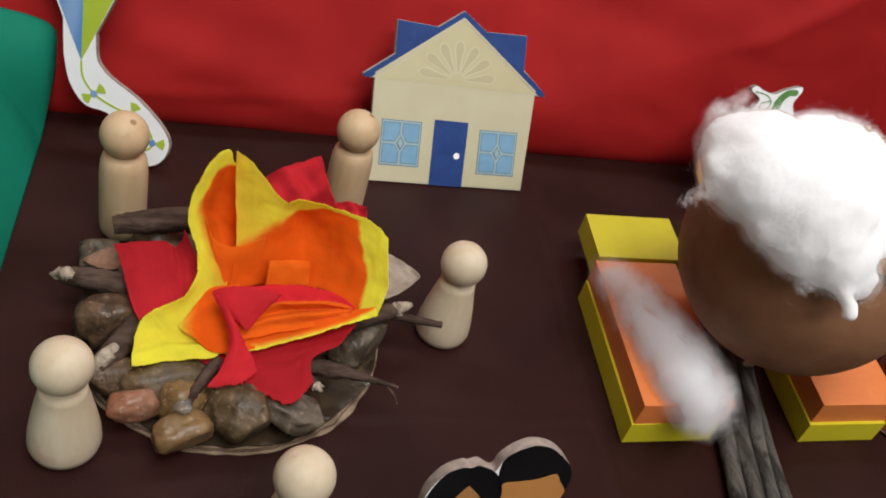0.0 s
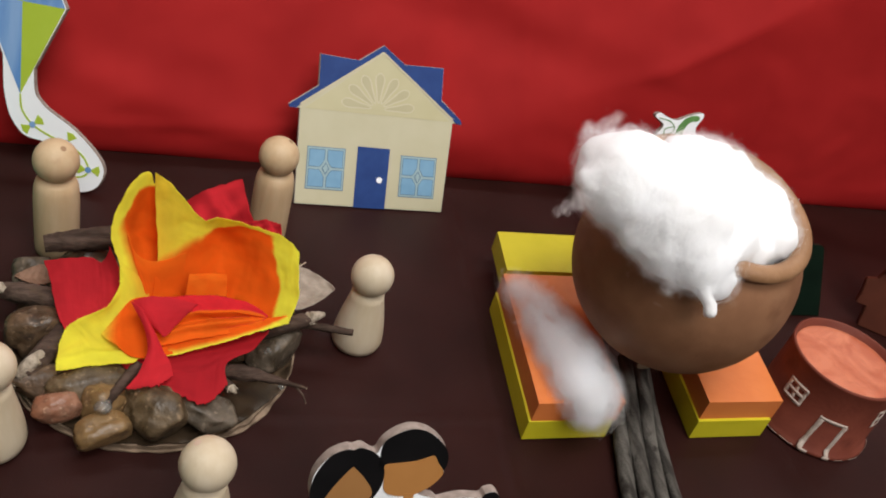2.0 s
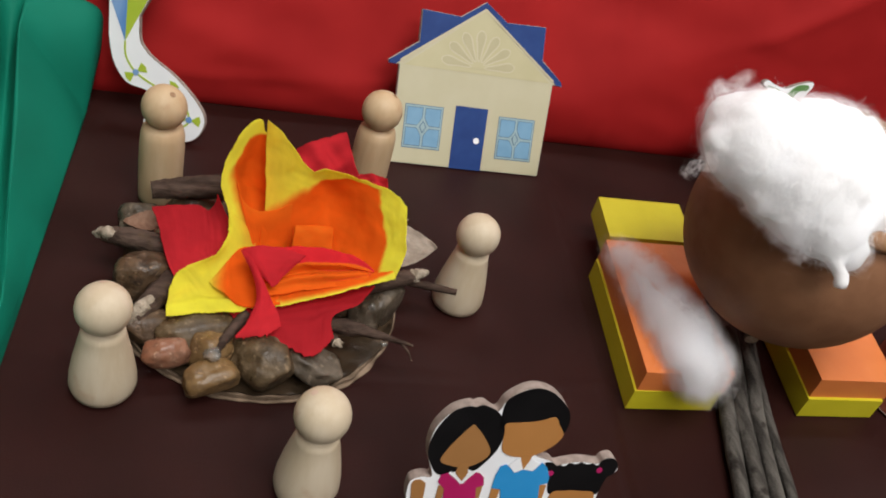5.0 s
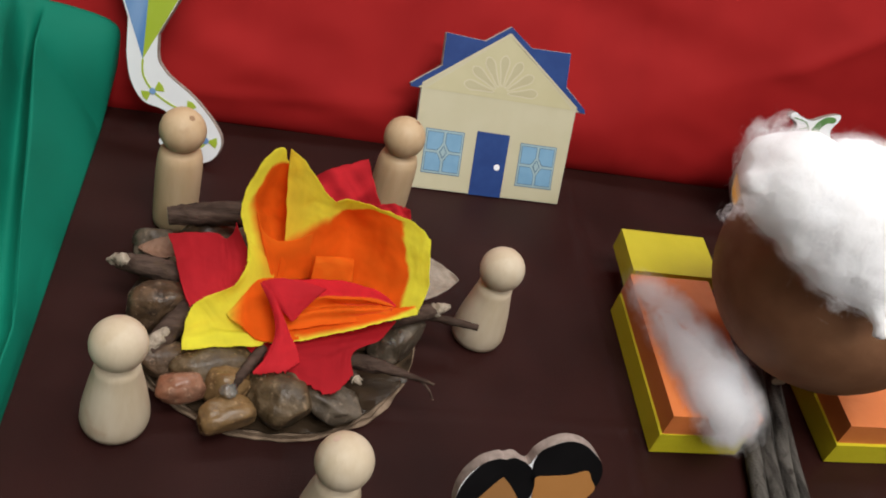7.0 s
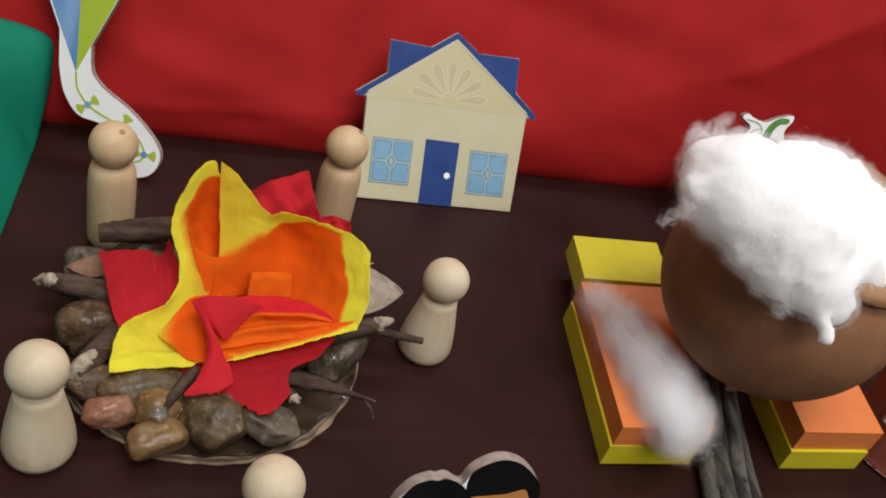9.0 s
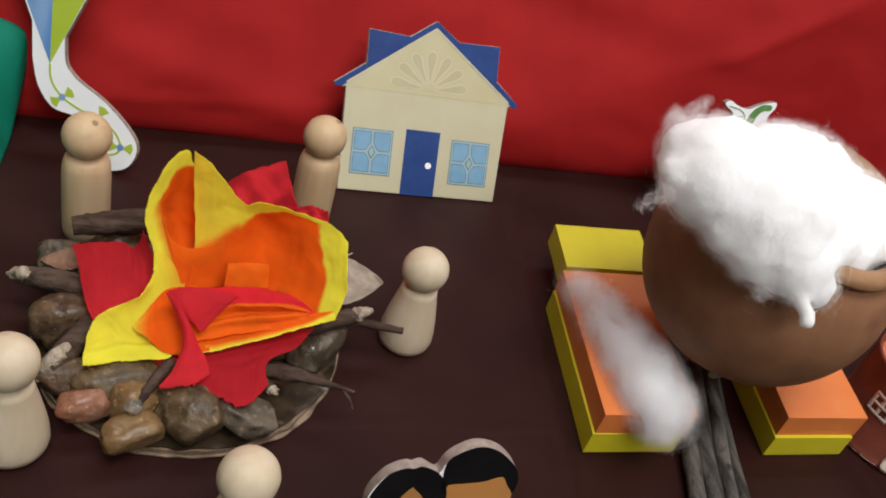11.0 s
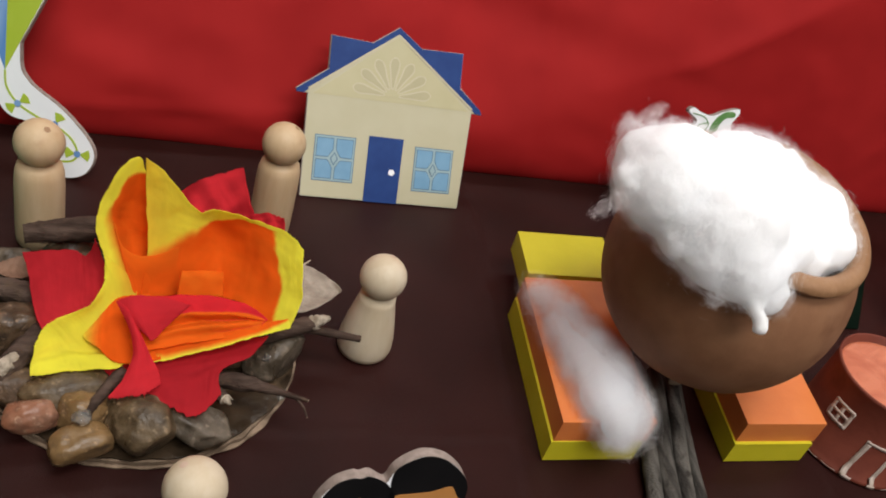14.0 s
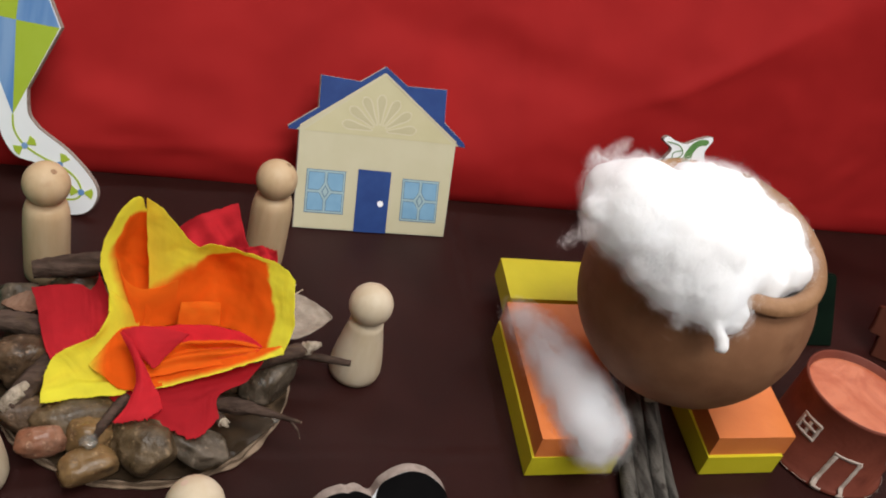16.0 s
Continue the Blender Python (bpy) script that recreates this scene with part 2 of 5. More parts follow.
def thing(name, m, label, category, group="", kind=""):
    ob = new(name)
    ob.empty_display_size = 0.01
    ob.matrix_world = m
    return tagged(ob, label, category, group, kind)


def at(x, y, z=0.0, rx=0, ry=0, rz=0):
    """A pose from millimetres."""
    return pose(x * MM, y * MM, z * MM, rx, ry, rz)


def box_bm(x0, x1, y0, y1, z0, z1, bevel=0.0):
    bm = bmesh.new()
    bmesh.ops.create_cube(bm, size=1)
    for v in bm.verts:
        v.co = Vector(((x0 if v.co.x < 0 else x1) * MM, (y0 if v.co.y < 0 else y1) * MM, (z0 if v.co.z < 0 else z1) * MM))
    if bevel:
        bmesh.ops.bevel(bm, geom=list(bm.edges), offset=bevel * MM, segments=2, affect="EDGES")
    return bm


def ease(x):
    x = min(max(x, 0.0), 1.0)
    return x * x * (3 - 2 * x)


def spline(points, n, closed=False):
    """n points on a Catmull-Rom curve through the points."""
    pts = [Vector(p) for p in points]
    count = len(pts)
    spans = count if closed else count - 1
    out = []
    for k in range(n):
        u = k / n * spans if closed else k / (n - 1) * spans
        i = min(int(u), spans - 1)
        f = u - i
        if closed:
            a, b, c, d = (pts[(i + j) % count] for j in (-1, 0, 1, 2))
        else:
            a, b, c, d = (pts[min(max(i + j, 0), count - 1)] for j in (-1, 0, 1, 2))
        out.append(0.5 * (2 * b + (c - a) * f + (2 * a - 5 * b + 4 * c - d) * f * f + (3 * b - a - 3 * c + d) * f ** 3))
    return out


def slab_bm(outline, thick, z0=0.0, bevel=0.0):
    """An upright board: outline of (u, v) millimetres in the xz plane, front face at y = -z0, thickness backwards.
    Slot 0 is the front, slot 1 the edge and back."""
    bm = bmesh.new()
    front = [bm.verts.new((u * MM, -z0 * MM, v * MM)) for u, v in outline]
    back = [bm.verts.new((u * MM, (thick - z0) * MM, v * MM)) for u, v in outline]
    n = len(outline)
    f = bm.faces.new(front)
    g = bm.faces.new(back[::-1])
    g.material_index = 1
    for i in range(n):
        s = bm.faces.new((front[i], back[i], back[(i + 1) % n], front[(i + 1) % n]))
        s.material_index = 1
    bmesh.ops.recalc_face_normals(bm, faces=list(bm.faces))
    if bevel:
        edges = [e for e in bm.edges if all(v in front for v in e.verts)]
        bmesh.ops.bevel(bm, geom=edges, offset=bevel * MM, segments=2, affect="EDGES", material=1)
    bmesh.ops.triangulate(bm, faces=[f for f in bm.faces if len(f.verts) > 4])
    return bm


def print_bm(shapes, lift=0.12, thick=0.12):
    """Thin printed shapes lying on a board's front face."""
    bm = bmesh.new()
    for outline in shapes:
        one = slab_bm(outline, thick, lift)
        tmp = bpy.data.meshes.new("tmp")
        one.to_mesh(tmp)
        one.free()
        bm.from_mesh(tmp)
        bpy.data.meshes.remove(tmp)
    for f in bm.faces:
        f.material_index = 0
    return bm


def oval(cx, cy, rx, ry, n=20, turn=0.0):
    c, s = math.cos(turn), math.sin(turn)
    return [(cx + rx * math.cos(a) * c - ry * math.sin(a) * s, cy + rx * math.cos(a) * s + ry * math.sin(a) * c)
            for a in (2 * math.pi * k / n for k in range(n))]


def band(points, width, n=24):
    """The outline of a stripe of even width along a curve of (u, v)."""
    mid = spline([(*p, 0) for p in points], n)
    left, right = [], []
    for i, p in enumerate(mid):
        d = (mid[min(i + 1, n - 1)] - mid[max(i - 1, 0)]).normalized()
        side = Vector((-d.y, d.x, 0)) * width / 2
        left.append((p.x + side.x, p.y + side.y))
        right.append((p.x - side.x, p.y - side.y))
    return left + right[::-1]


def curve2(points, n=60):
    return [(p.x, p.y) for p in spline([(*p, 0) for p in points], n, closed=True)]


def revolve_bm(profile, n=48, wobble=0.0, seed=0):
    """A turned shape from (radius, height) millimetres."""
    bm = bmesh.new()
    rings = []
    for r, z in profile:
        if r < 1e-6:
            rings.append([bm.verts.new((0, 0, z * MM))])
            continue
        ring = []
        for k in range(n):
            a = 2 * math.pi * k / n
            w = 1 + wobble * noise.noise(Vector((math.cos(a) * 1.3 + seed, math.sin(a) * 1.3, z * 0.03)))
            ring.append(bm.verts.new((r * w * MM * math.cos(a), r * w * MM * math.sin(a), z * MM)))
        rings.append(ring)
    for a, b in zip(rings, rings[1:]):
        if len(a) == 1 and len(b) == 1:
            continue
        for k in range(n):
            k2 = (k + 1) % n
            if len(a) == 1:
                bm.faces.new((a[0], b[k2], b[k]))
            elif len(b) == 1:
                bm.faces.new((a[k], a[k2], b[0]))
            else:
                bm.faces.new((a[k], a[k2], b[k2], b[k]))
    bmesh.ops.recalc_face_normals(bm, faces=list(bm.faces))
    return bm


def tube_bm(points, radii, n=12, steps=24, rough=0.0, seed=0, caps=(0, 0), squash=1.0):
    """A limb along a curve of millimetres; slot 1 is given to cut ends where caps is 1."""
    bm = bmesh.new()
    mid = spline(points, steps)
    rad = spline([(r, 0, 0) for r in radii], steps)
    rings = []
    for i, p in enumerate(mid):
        d = (mid[min(i + 1, steps - 1)] - mid[max(i - 1, 0)]).normalized()
        side = d.cross(Vector((0, 0, 1)))
        side = side.normalized() if side.length > 1e-3 else Vector((1, 0, 0))
        up = side.cross(d)
        ring = []
        for k in range(n):
            a = 2 * math.pi * k / n
            w = 1 + rough * (noise.noise(Vector((math.cos(a) * 1.1, math.sin(a) * 1.1, i * 0.35 + seed * 7.3))) + 0.5 * noise.noise(Vector((math.cos(a) * 3, math.sin(a) * 3, i * 0.9 + seed * 3.1))))
            ring.append(bm.verts.new((p + (side * math.cos(a) + up * math.sin(a) * squash) * rad[i].x * w) * MM))
        rings.append(ring)
    for a, b in zip(rings, rings[1:]):
        for k in range(n):
            bm.faces.new((a[k], a[(k + 1) % n], b[(k + 1) % n], b[k]))
    for ring, cap in ((rings[0][::-1], caps[0]), (rings[-1], caps[1])):
        f = bm.faces.new(ring)
        f.material_index = 1 if cap else 0
    bmesh.ops.recalc_face_normals(bm, faces=list(bm.faces))
    return bm


def grid_bm(fn, nu, nv, wrap=False):
    """A sheet from fn(u, v) in millimetres, u and v from 0 to 1."""
    bm = bmesh.new()
    rows = [[bm.verts.new(Vector(fn(i / (nu - 1), j / (nv - 1))) * MM) for i in range(nu)] for j in range(nv)]
    for a, b in zip(rows, rows[1:]):
        for i in range(nu - 1):
            bm.faces.new((a[i], a[i + 1], b[i + 1], b[i]))
    return bm


def thicken(ob, mm, offset=0.0):
    mod = ob.modifiers.new("thickness", "SOLIDIFY")
    mod.thickness, mod.offset = mm * MM, offset
    return ob


def lump_bm(rx, ry, rz, seed, rough=0.18, level=3, cuts=0):
    """A pebble with an uneven skin; cuts flatten it to worn facets."""
    bm = bmesh.new()
    bmesh.ops.create_icosphere(bm, subdivisions=level, radius=1)
    off = Vector((seed * 3.7, seed * 1.9, seed * 5.1))
    rng = random.Random(seed)
    planes = [(Vector((rng.gauss(0, 1), rng.gauss(0, 1), rng.gauss(0, 0.8))).normalized(), rng.uniform(0.66, 0.86)) for _ in range(cuts)]
    for v in bm.verts:
        d = v.co.normalized()
        k = 1 + rough * noise.noise(d * 1.3 + off) + rough * 0.4 * noise.noise(d * 2.9 + off)
        q = Vector([math.copysign(abs(c) ** 0.85, c) for c in d]) * k
        for n, h in planes:
            over = q.dot(n) - h
            if over > 0:
                q -= n * over * 0.82
        q *= 1 + (0.10 if cuts else 0) + rough * 0.10 * noise.noise(d * 8 + off) + rough * 0.05 * noise.noise(d * 19 + off)
        v.co = Vector((q.x * rx, q.y * ry, q.z * rz)) * MM
    return bm


# ---------------------------------------------------------------- the room round the table
def room():
    def wall(name, x0, x1, y0, y1, z0, z1, m, label, category):
        tagged(link(name, box_bm(x0, x1, y0, y1, z0, z1), m, smooth=False), label, category, kind="structure")

    wall("floor", -2600, 2600, -2800, 1600, -800, -750, M_ROOMFLOOR, "grey brown floor of the room under the table", "floor")
    wall("ceiling", -2600, 2600, -2800, 1600, 1800, 1850, M_PLASTER, "plain white painted ceiling above the table", "ceiling")
    wall("wall_north", -2600, 2600, 1600, 1700, -750, 1800, M_PLASTER, "plain off-white painted room wall", "wall")
    wall("wall_south", -2600, 2600, -2900, -2800, -750, 1800, M_PLASTER, "plain off-white painted room wall", "wall")
    wall("wall_east", 2600, 2700, -2800, 1600, -750, 1800, M_PLASTER, "plain off-white painted room wall", "wall")
    wall("wall_west", -2700, -2600, -2800, 1600, -750, 1800, M_PLASTER, "plain off-white painted room wall", "wall")
    table = thing("table", at(130, -90, -750), "wooden table covered by a dark brown sheet", "table")
    part("tabletop", box_bm(-700, 700, -420, 420, 718, 748, 3), M_TABLE, table, smooth=False)
    for x in (-640, 600):
        for y in (-370, 330):
            part("leg", box_bm(x, x + 45, y, y + 45, 0, 718, 3), M_TABLE, table, smooth=False)


room()


def sheet_height(x, y):
    """The creases and gentle waves of the brown sheet, in millimetres."""
    z = 0.5 * noise.noise(Vector((x * 0.012, y * 0.012, 1.7))) + 0.25 * noise.noise(Vector((x * 0.035, y * 0.035, 4.2)))
    for d, w, h in (((x - 124 - 0.115 * y), 1.3, 0.8), ((y + 35 + 0.03 * x), 1.2, 0.55), ((x - 262 - 0.08 * y), 1.3, 0.6), ((y + 132 + 0.03 * x), 1.2, 0.5), ((x + 18 - 0.1 * y), 1.3, 0.4)):
        z += h * math.exp(-(d / w) ** 2) - 0.25 * h * math.exp(-(d / (5 * w)) ** 2)
    return z - 0.7


def ground():
    bm = grid_bm(lambda u, v: (-520 + 1300 * u, -500 + 690 * v, sheet_height(-520 + 1300 * u, -500 + 690 * v)), 520, 276)
    ob = link("ground", bm, M_BROWN)
    thicken(ob, 0.3, -1)
    tagged(ob, "dark brown creased fabric sheet spread over the table", "cloth", kind="structure")


ground()


def backdrop():
    def fn(u, v):
        x, s = -520 + 1300 * u, v
        z = 420 * s ** 1.2
        y = 140 + 0.20 * z + 4 * math.exp(-z / 6)
        y += 2.2 * noise.noise(Vector((x * 0.009, z * 0.012, 3.1))) * min(1, z / 20) * 3
        # a long diagonal fold and some soft bulges
        d = x - 253
        line = max(24.0, 72 + 0.52 * d + 0.0009 * d * d + 3 * noise.noise(Vector((x * 0.025, 0, 1))))
        sharp = 4.5 - 3.3 * math.exp(-((x - 290) / 45) ** 2)
        e = (z - line) / sharp
        y += 0.44 * sharp * (math.log1p(math.exp(e)) if e < 30 else e)
        y -= 1.6 * math.exp(-((z - line - 2.5) / 3.5) ** 2) * math.exp(-((x - 285) / 50) ** 2)
        for k, (f, h) in enumerate(((0.013, 1.1), (0.027, 0.45), (0.055, 0.16))):
            w = noise.noise(Vector((x * f + 0.5 * z * f, z * f * 1.5 - 0.3 * x * f, 11.0 + k)))
            y -= h * (1 - abs(w) * 2.2) * min(1, z / 15)
        d2 = (z - 40 + 0.25 * (x + 60)) / 9
        y -= 3.0 * math.exp(-d2 * d2) * math.exp(-((x + 10) / 70) ** 2)
        d3 = (z - 78 + 0.10 * (x - 150)) / 12
        y += 3.0 * math.exp(-d3 * d3) * math.exp(-((x - 150) / 120) ** 2)
        for fx, k, h in ((172, 0.05, 1.0), (58, -0.04, 0.8), (-40, 0.03, 0.8), (330, 0.1, 1.0)):
            y -= h * math.exp(-((x - fx - k * z) / 1.6) ** 2) * min(1, z / 10)
        y -= 6 * math.exp(-((x + 92) / 36) ** 2) * ease((z - 24) / 50) * math.exp(-(max(0, z - 60) / 60) ** 2)
        d4 = (z - 20 - 0.05 * x) / 3
        y -= 1.0 * math.exp(-d4 * d4) * math.exp(-((x + 20) / 60) ** 2)
        return (x, y, z - 1.2 + 0.5 * noise.noise(Vector((x * 0.02, 0, 9.0))))

    bm = grid_bm(fn, 360, 130)
    ob = link("backdrop", bm, M_RED)
    thicken(ob, 0.3, 1)
    tagged(ob, "bright red fabric sheet hung as a backdrop with soft folds", "backdrop", kind="structure")


backdrop()


def green_panel():
    def fn(u, v):
        y = -420 + 570 * u
        back = min(1.0, max(0.0, (y - 121) / 25))
        foot = -108.4 + 0.062 * (y - 5) + 3.0 * back
        low = 24 * back
        wide = max(3.0, 6 + 0.17 * y)
        near = max(0.0, y)
        tall = min(13 + 0.17 * near + 0.0008 * near * near, 43 + 0.13 * (y - 110)) + 0.02 * min(0.0, y)
        if v < 0.55:
            s = v / 0.55
            x = foot - wide * (s ** (1.0 + 2.2 * back))
            z = low + (tall - low) * s ** (0.92 - 0.52 * back)
            z += 1.3 * noise.noise(Vector((x * 0.08, y * 0.012, 5.0))) * s
            x += 1.2 * noise.noise(Vector((y * 0.02, s * 1.2, 7.0))) * min(1, s * 4)
        elif v < 0.68:
            # the dark hollow between two folds
            s = (v - 0.55) / 0.13
            x = foot - wide - 12 * s
            z = tall - 0.5 * tall * (1 - back) * math.sin(math.pi * s) ** 0.8 + 3 * s
        else:
            s = (v - 0.68) / 0.32
            x = foot - wide - 12 - 150 * s ** 1.3
            z = tall + 3 + 22 * s ** 0.5 + 2.0 * noise.noise(Vector((x * 0.03, y * 0.015, 5.0))) * s
        return (x, y - 0.02 * z, z - 0.4 + 0.4 * min(1, v * 10))

    ob = link("green_cloth", grid_bm(fn, 240, 110), M_GREEN)
    thicken(ob, 0.4, 1)
    tagged(ob, "emerald green fabric draped in folds beside the sheet", "cloth")


green_panel()


# ---------------------------------------------------------------- printed boards
def fan_petals(grow=0.0):
    """Seven club-shaped rays round the foot of the gable."""
    out = []
    for k in range(7):
        a = math.radians(8 + 27.3 * k)
        c, s = math.cos(a), math.sin(a)
        shape = [(5.0 - grow, -0.35 - grow * 0.6), (11, -1.15 - grow), (15.5, -2.0 - grow), (18.3, -1.7 - grow * 0.8), (19.6 + grow, 0), (18.3, 1.7 + grow * 0.8), (15.5, 2.0 + grow), (11, 1.15 + grow), (5.0 - grow, 0.35 + grow * 0.6)]
        out.append([(0.4 + p * c - q * s, 52.4 + (p * s + q * c) * 0.95) for p, q in (curve2(shape, 30))])
    return out


def house():
    lean = -math.degrees(math.atan(0.61))
    t = thing("toy_house", at(87, 107, 0, lean), "flat cream house cutout with navy roof leaning on red cloth", "toy house")
    outline = [(-40.5, 0), (41, 0), (43, 49), (48.5, 48.6), (47.6, 51), (35.6, 61), (35.2, 78), (13.5, 77.4), (1.2, 86), (-11.5, 77), (-32.2, 78), (-32, 62),
               (-46.8, 51.2), (-46, 49.4), (-41, 49.4)]
    part("board", slab_bm(outline, 3.2, 0, 0.25), [M_CREAM, M_EDGE_PALE], t, "cream printed wooden board", smooth=False)
    gable = [(-38.5, 49.6), (41, 49.6), (1.2, 81.6)]
    part("gable", print_bm([gable], 0.1, 0.1), M_CREAM2, t, "pale yellow gable", smooth=False)
    roof = [[(-46.6, 49.6), (-43, 49.4), (1.2, 82.6), (45, 49), (48.3, 48.8), (47.4, 51), (35.4, 60.6), (35, 77.8), (13.4, 77.2), (1.2, 85.8), (-11.4, 76.8), (-32, 77.8), (-31.8, 61.8), (-46.6, 51)]]
    part("roof", print_bm(roof, 0.2, 0.2), M_BLUE, t, "navy blue printed roof", smooth=False)
    fan = part("fan_ornament", print_bm([oval(0.4, 53.2, 3.6, 1.4)], 0.2, 0.2), M_CREAM2, t, "faint cream sunburst", smooth=False)
    for petal, rim in zip(fan_petals(), fan_petals(0.8)):
        part("petal_outline", print_bm([rim], 0.16, 0.16), M_FAN_EDGE, fan, smooth=False)
        part("petal", print_bm([petal], 0.22, 0.2), M_FAN, fan, smooth=False)
    for side in ([(-40.8, 51.6), (1.2, 82.2)], [(1.2, 82.2), (43.0, 50.8)]):
        part("gable_trim", print_bm([band([side[0], ((side[0][0] + side[1][0]) / 2, (side[0][1] + side[1][1]) / 2), side[1]], 0.9, 8)], 0.26, 0.1), M_FAN_EDGE, t, "pale line under the roof", smooth=False)
    door = part("door", print_bm([[(-9, -0.2), (8.4, -0.2), (8.9, 32.2), (-8.8, 32.3)]], 0.2, 0.2), M_BLUE, t, "navy blue printed door", smooth=False)
    part("doorknob", print_bm([oval(4.2, 15.2, 1.6, 1.6)], 0.35, 0.15), M_WHITE, door, "white knob", smooth=False)
    for cx in (-25.4, 25.5):
        cy = 19.3 if cx < 0 else 18.2
        w = part("window", print_bm([[(cx - 10.2, cy - 11.2), (cx + 10.2, cy - 11.2), (cx + 10.2, cy + 11.2), (cx - 10.2, cy + 11.2)]], 0.1, 0.1), M_LINE, t, "blue printed window", smooth=False)
        part("window_frame", print_bm([[(cx - 9.8, cy - 10.8), (cx + 9.8, cy - 10.8), (cx + 9.8, cy + 10.8), (cx - 9.8, cy + 10.8)]], 0.2, 0.1), M_FRAME, w, smooth=False)
        for sx in (-1, 1):
            for sy in (-1, 1):
                edge = [(0.9, 9.6), (8.8, 9.6), (8.8, 0.9), (3.4, 0.9), (2.4, 2.0), (0.9, 4.6)]
                shape = [(cx + sx * p, cy + sy * q) for p, q in edge]
                mid = (cx + sx * 5.0, cy + sy * 5.2)
                rim = [(mid[0] + (p - mid[0]) * 1.08, mid[1] + (q - mid[1]) * 1.08) for p, q in shape]
                part("pane_line", print_bm([rim], 0.26, 0.1), M_LINE, w, smooth=False)
                part("pane", print_bm([shape], 0.34, 0.1), M_SKY, w, smooth=False)
        part("diamond", print_bm([[(cx - 2, cy), (cx, cy - 3.4), (cx + 2, cy), (cx, cy + 3.4)]], 0.42, 0.1), M_LINE, w, smooth=False)
        part("diamond_pane", print_bm([[(cx - 1.4, cy), (cx, cy - 2.6), (cx + 1.4, cy), (cx, cy + 2.6)]], 0.52, 0.1), M_FRAME, w, smooth=False)


house()


def kite():
    lean = -math.degrees(math.atan(0.38 / math.hypot(1, 0.35)))
    t = thing("toy_kite", at(-53, 103, 0) @ pose(0, 0, 0, 0, 0, -math.degrees(math.atan(0.35))) @ pose(0, 0, 0, lean), "flat kite cutout in blue and lime with a white tail", "toy kite")
    # diamond, then the tail that winds down to the table
    tail_right = [(-33.4, 53), (-31.6, 43), (-28, 38.6), (-23.4, 35.6), (-11.4, 30), (0.6, 21), (5.4, 13.4)]
    tail_left = [(3.2, 5), (-3.4, 0.6), (-14, 0), (-22.2, 3.4), (-23.4, 6.6), (-19.6, 9.8), (-17.5, 15), (-24, 20), (-34.5, 21.2), (-42.3, 29.4), (-46.4, 41)]
    smooth = [(p.x, p.y) for p in spline([(*p, 0) for p in tail_right + tail_left], 70)]
    outline = [(-22.6, 83.8), *smooth, (-48.6, 56), (-62.5, 81), (-43.5, 118)]
    part("board", slab_bm(outline, 3.0, 0, 0.3), [M_WHITE, M_EDGE], t, "white printed wooden board", smooth=False)
    mid, tip, top, left, right = (-42.6, 82), (-38.2, 40), (-43.3, 117), (-61.5, 81), (-23.4, 83.6)
    part("lime_panel", print_bm([[tip, right, mid]], 0.15, 0.15), M_KGREEN, t, "lime green panel", smooth=False)
    part("blue_panel", print_bm([[tip, mid, left]], 0.15, 0.15), M_KBLUE, t, "blue panel", smooth=False)
    part("blue_panel", print_bm([[mid, right, top]], 0.15, 0.15), M_KBLUE, t, "blue panel", smooth=False)
    part("lime_panel", print_bm([[mid, top, left]], 0.15, 0.15), M_KGREEN, t, "lime green panel", smooth=False)
    line = [(-38.2, 40), (-36.5, 33), (-30.8, 27.2), (-22, 23.8), (-13, 22), (-5.5, 18), (-2.2, 12.4), (-4.5, 8.4), (-12, 6.5)]
    part("string", print_bm([band(line, 0.9, 40)], 0.15, 0.15), M_KGREEN, t, "lime green string", smooth=False)
    for (x, y), a in (((-30.8, 27.2), 0.75), ((-13.8, 22.6), 1.2), ((-2.2, 12.4), 0.1)):
        c, s = math.cos(a), math.sin(a)
        bow = part("bow", print_bm([[(x + k * (p * c - q * s), y + k * (p * s + q * c)) for p, q in ((0.8, 0), (4.8, 2.6), (5.6, 0), (4.8, -2.6))] for k in (1, -1)], 0.25, 0.15), M_KGREEN, t, "lime green bow", smooth=False)
        part("bow_knot", print_bm([oval(x, y, 1.5, 1.5)], 0.35, 0.15), M_KBLUE, bow, "blue knot", smooth=False)


kite()


def pumpkin():
    t = thing("toy_pumpkin", at(262, 100, 0, -math.degrees(math.atan(0.38))), "flat orange pumpkin cutout with a green stem on white", "toy pumpkin")
    body = [(x, y) for x, y in oval(-1, 30, 38, 30, 40)]
    part("board", slab_bm(body, 3, 0, 0.3), [M_PUMPKIN, M_EDGE], t, "orange printed board", smooth=False)
    top = curve2([(-16.8, 68.6), (-14.2, 71.2), (-9, 69.2), (-2, 68), (5, 71), (13.6, 73.4), (15, 70.5), (11.5, 64), (13.5, 56), (0, 52), (-13.5, 57), (-10.5, 64)], 50)
    st = part("stem_board", slab_bm(top, 3, -0.3, 0.2), [M_WHITE, M_EDGE], t, "white stem tag", smooth=False)
    part("stem", print_bm([curve2([(-2.6, 54), (-1.8, 60), (-0.4, 64.4), (2.4, 68.4), (6.6, 71), (11.4, 71.2), (12.4, 69.6), (11, 68.2), (7.4, 67.6), (4.4, 64.6), (3.2, 60), (3.6, 54)], 50)], 0.0, 0.2), M_STEM, st, "green stem", smooth=False)
    part("tendril", print_bm([band([(-14, 68), (-6, 66.5), (-3, 62), (-8, 58), (-9, 62), (-3, 64)], 0.5)], 0.0, 0.2), M_STEM, st, "thin green tendril", smooth=False)


pumpkin()


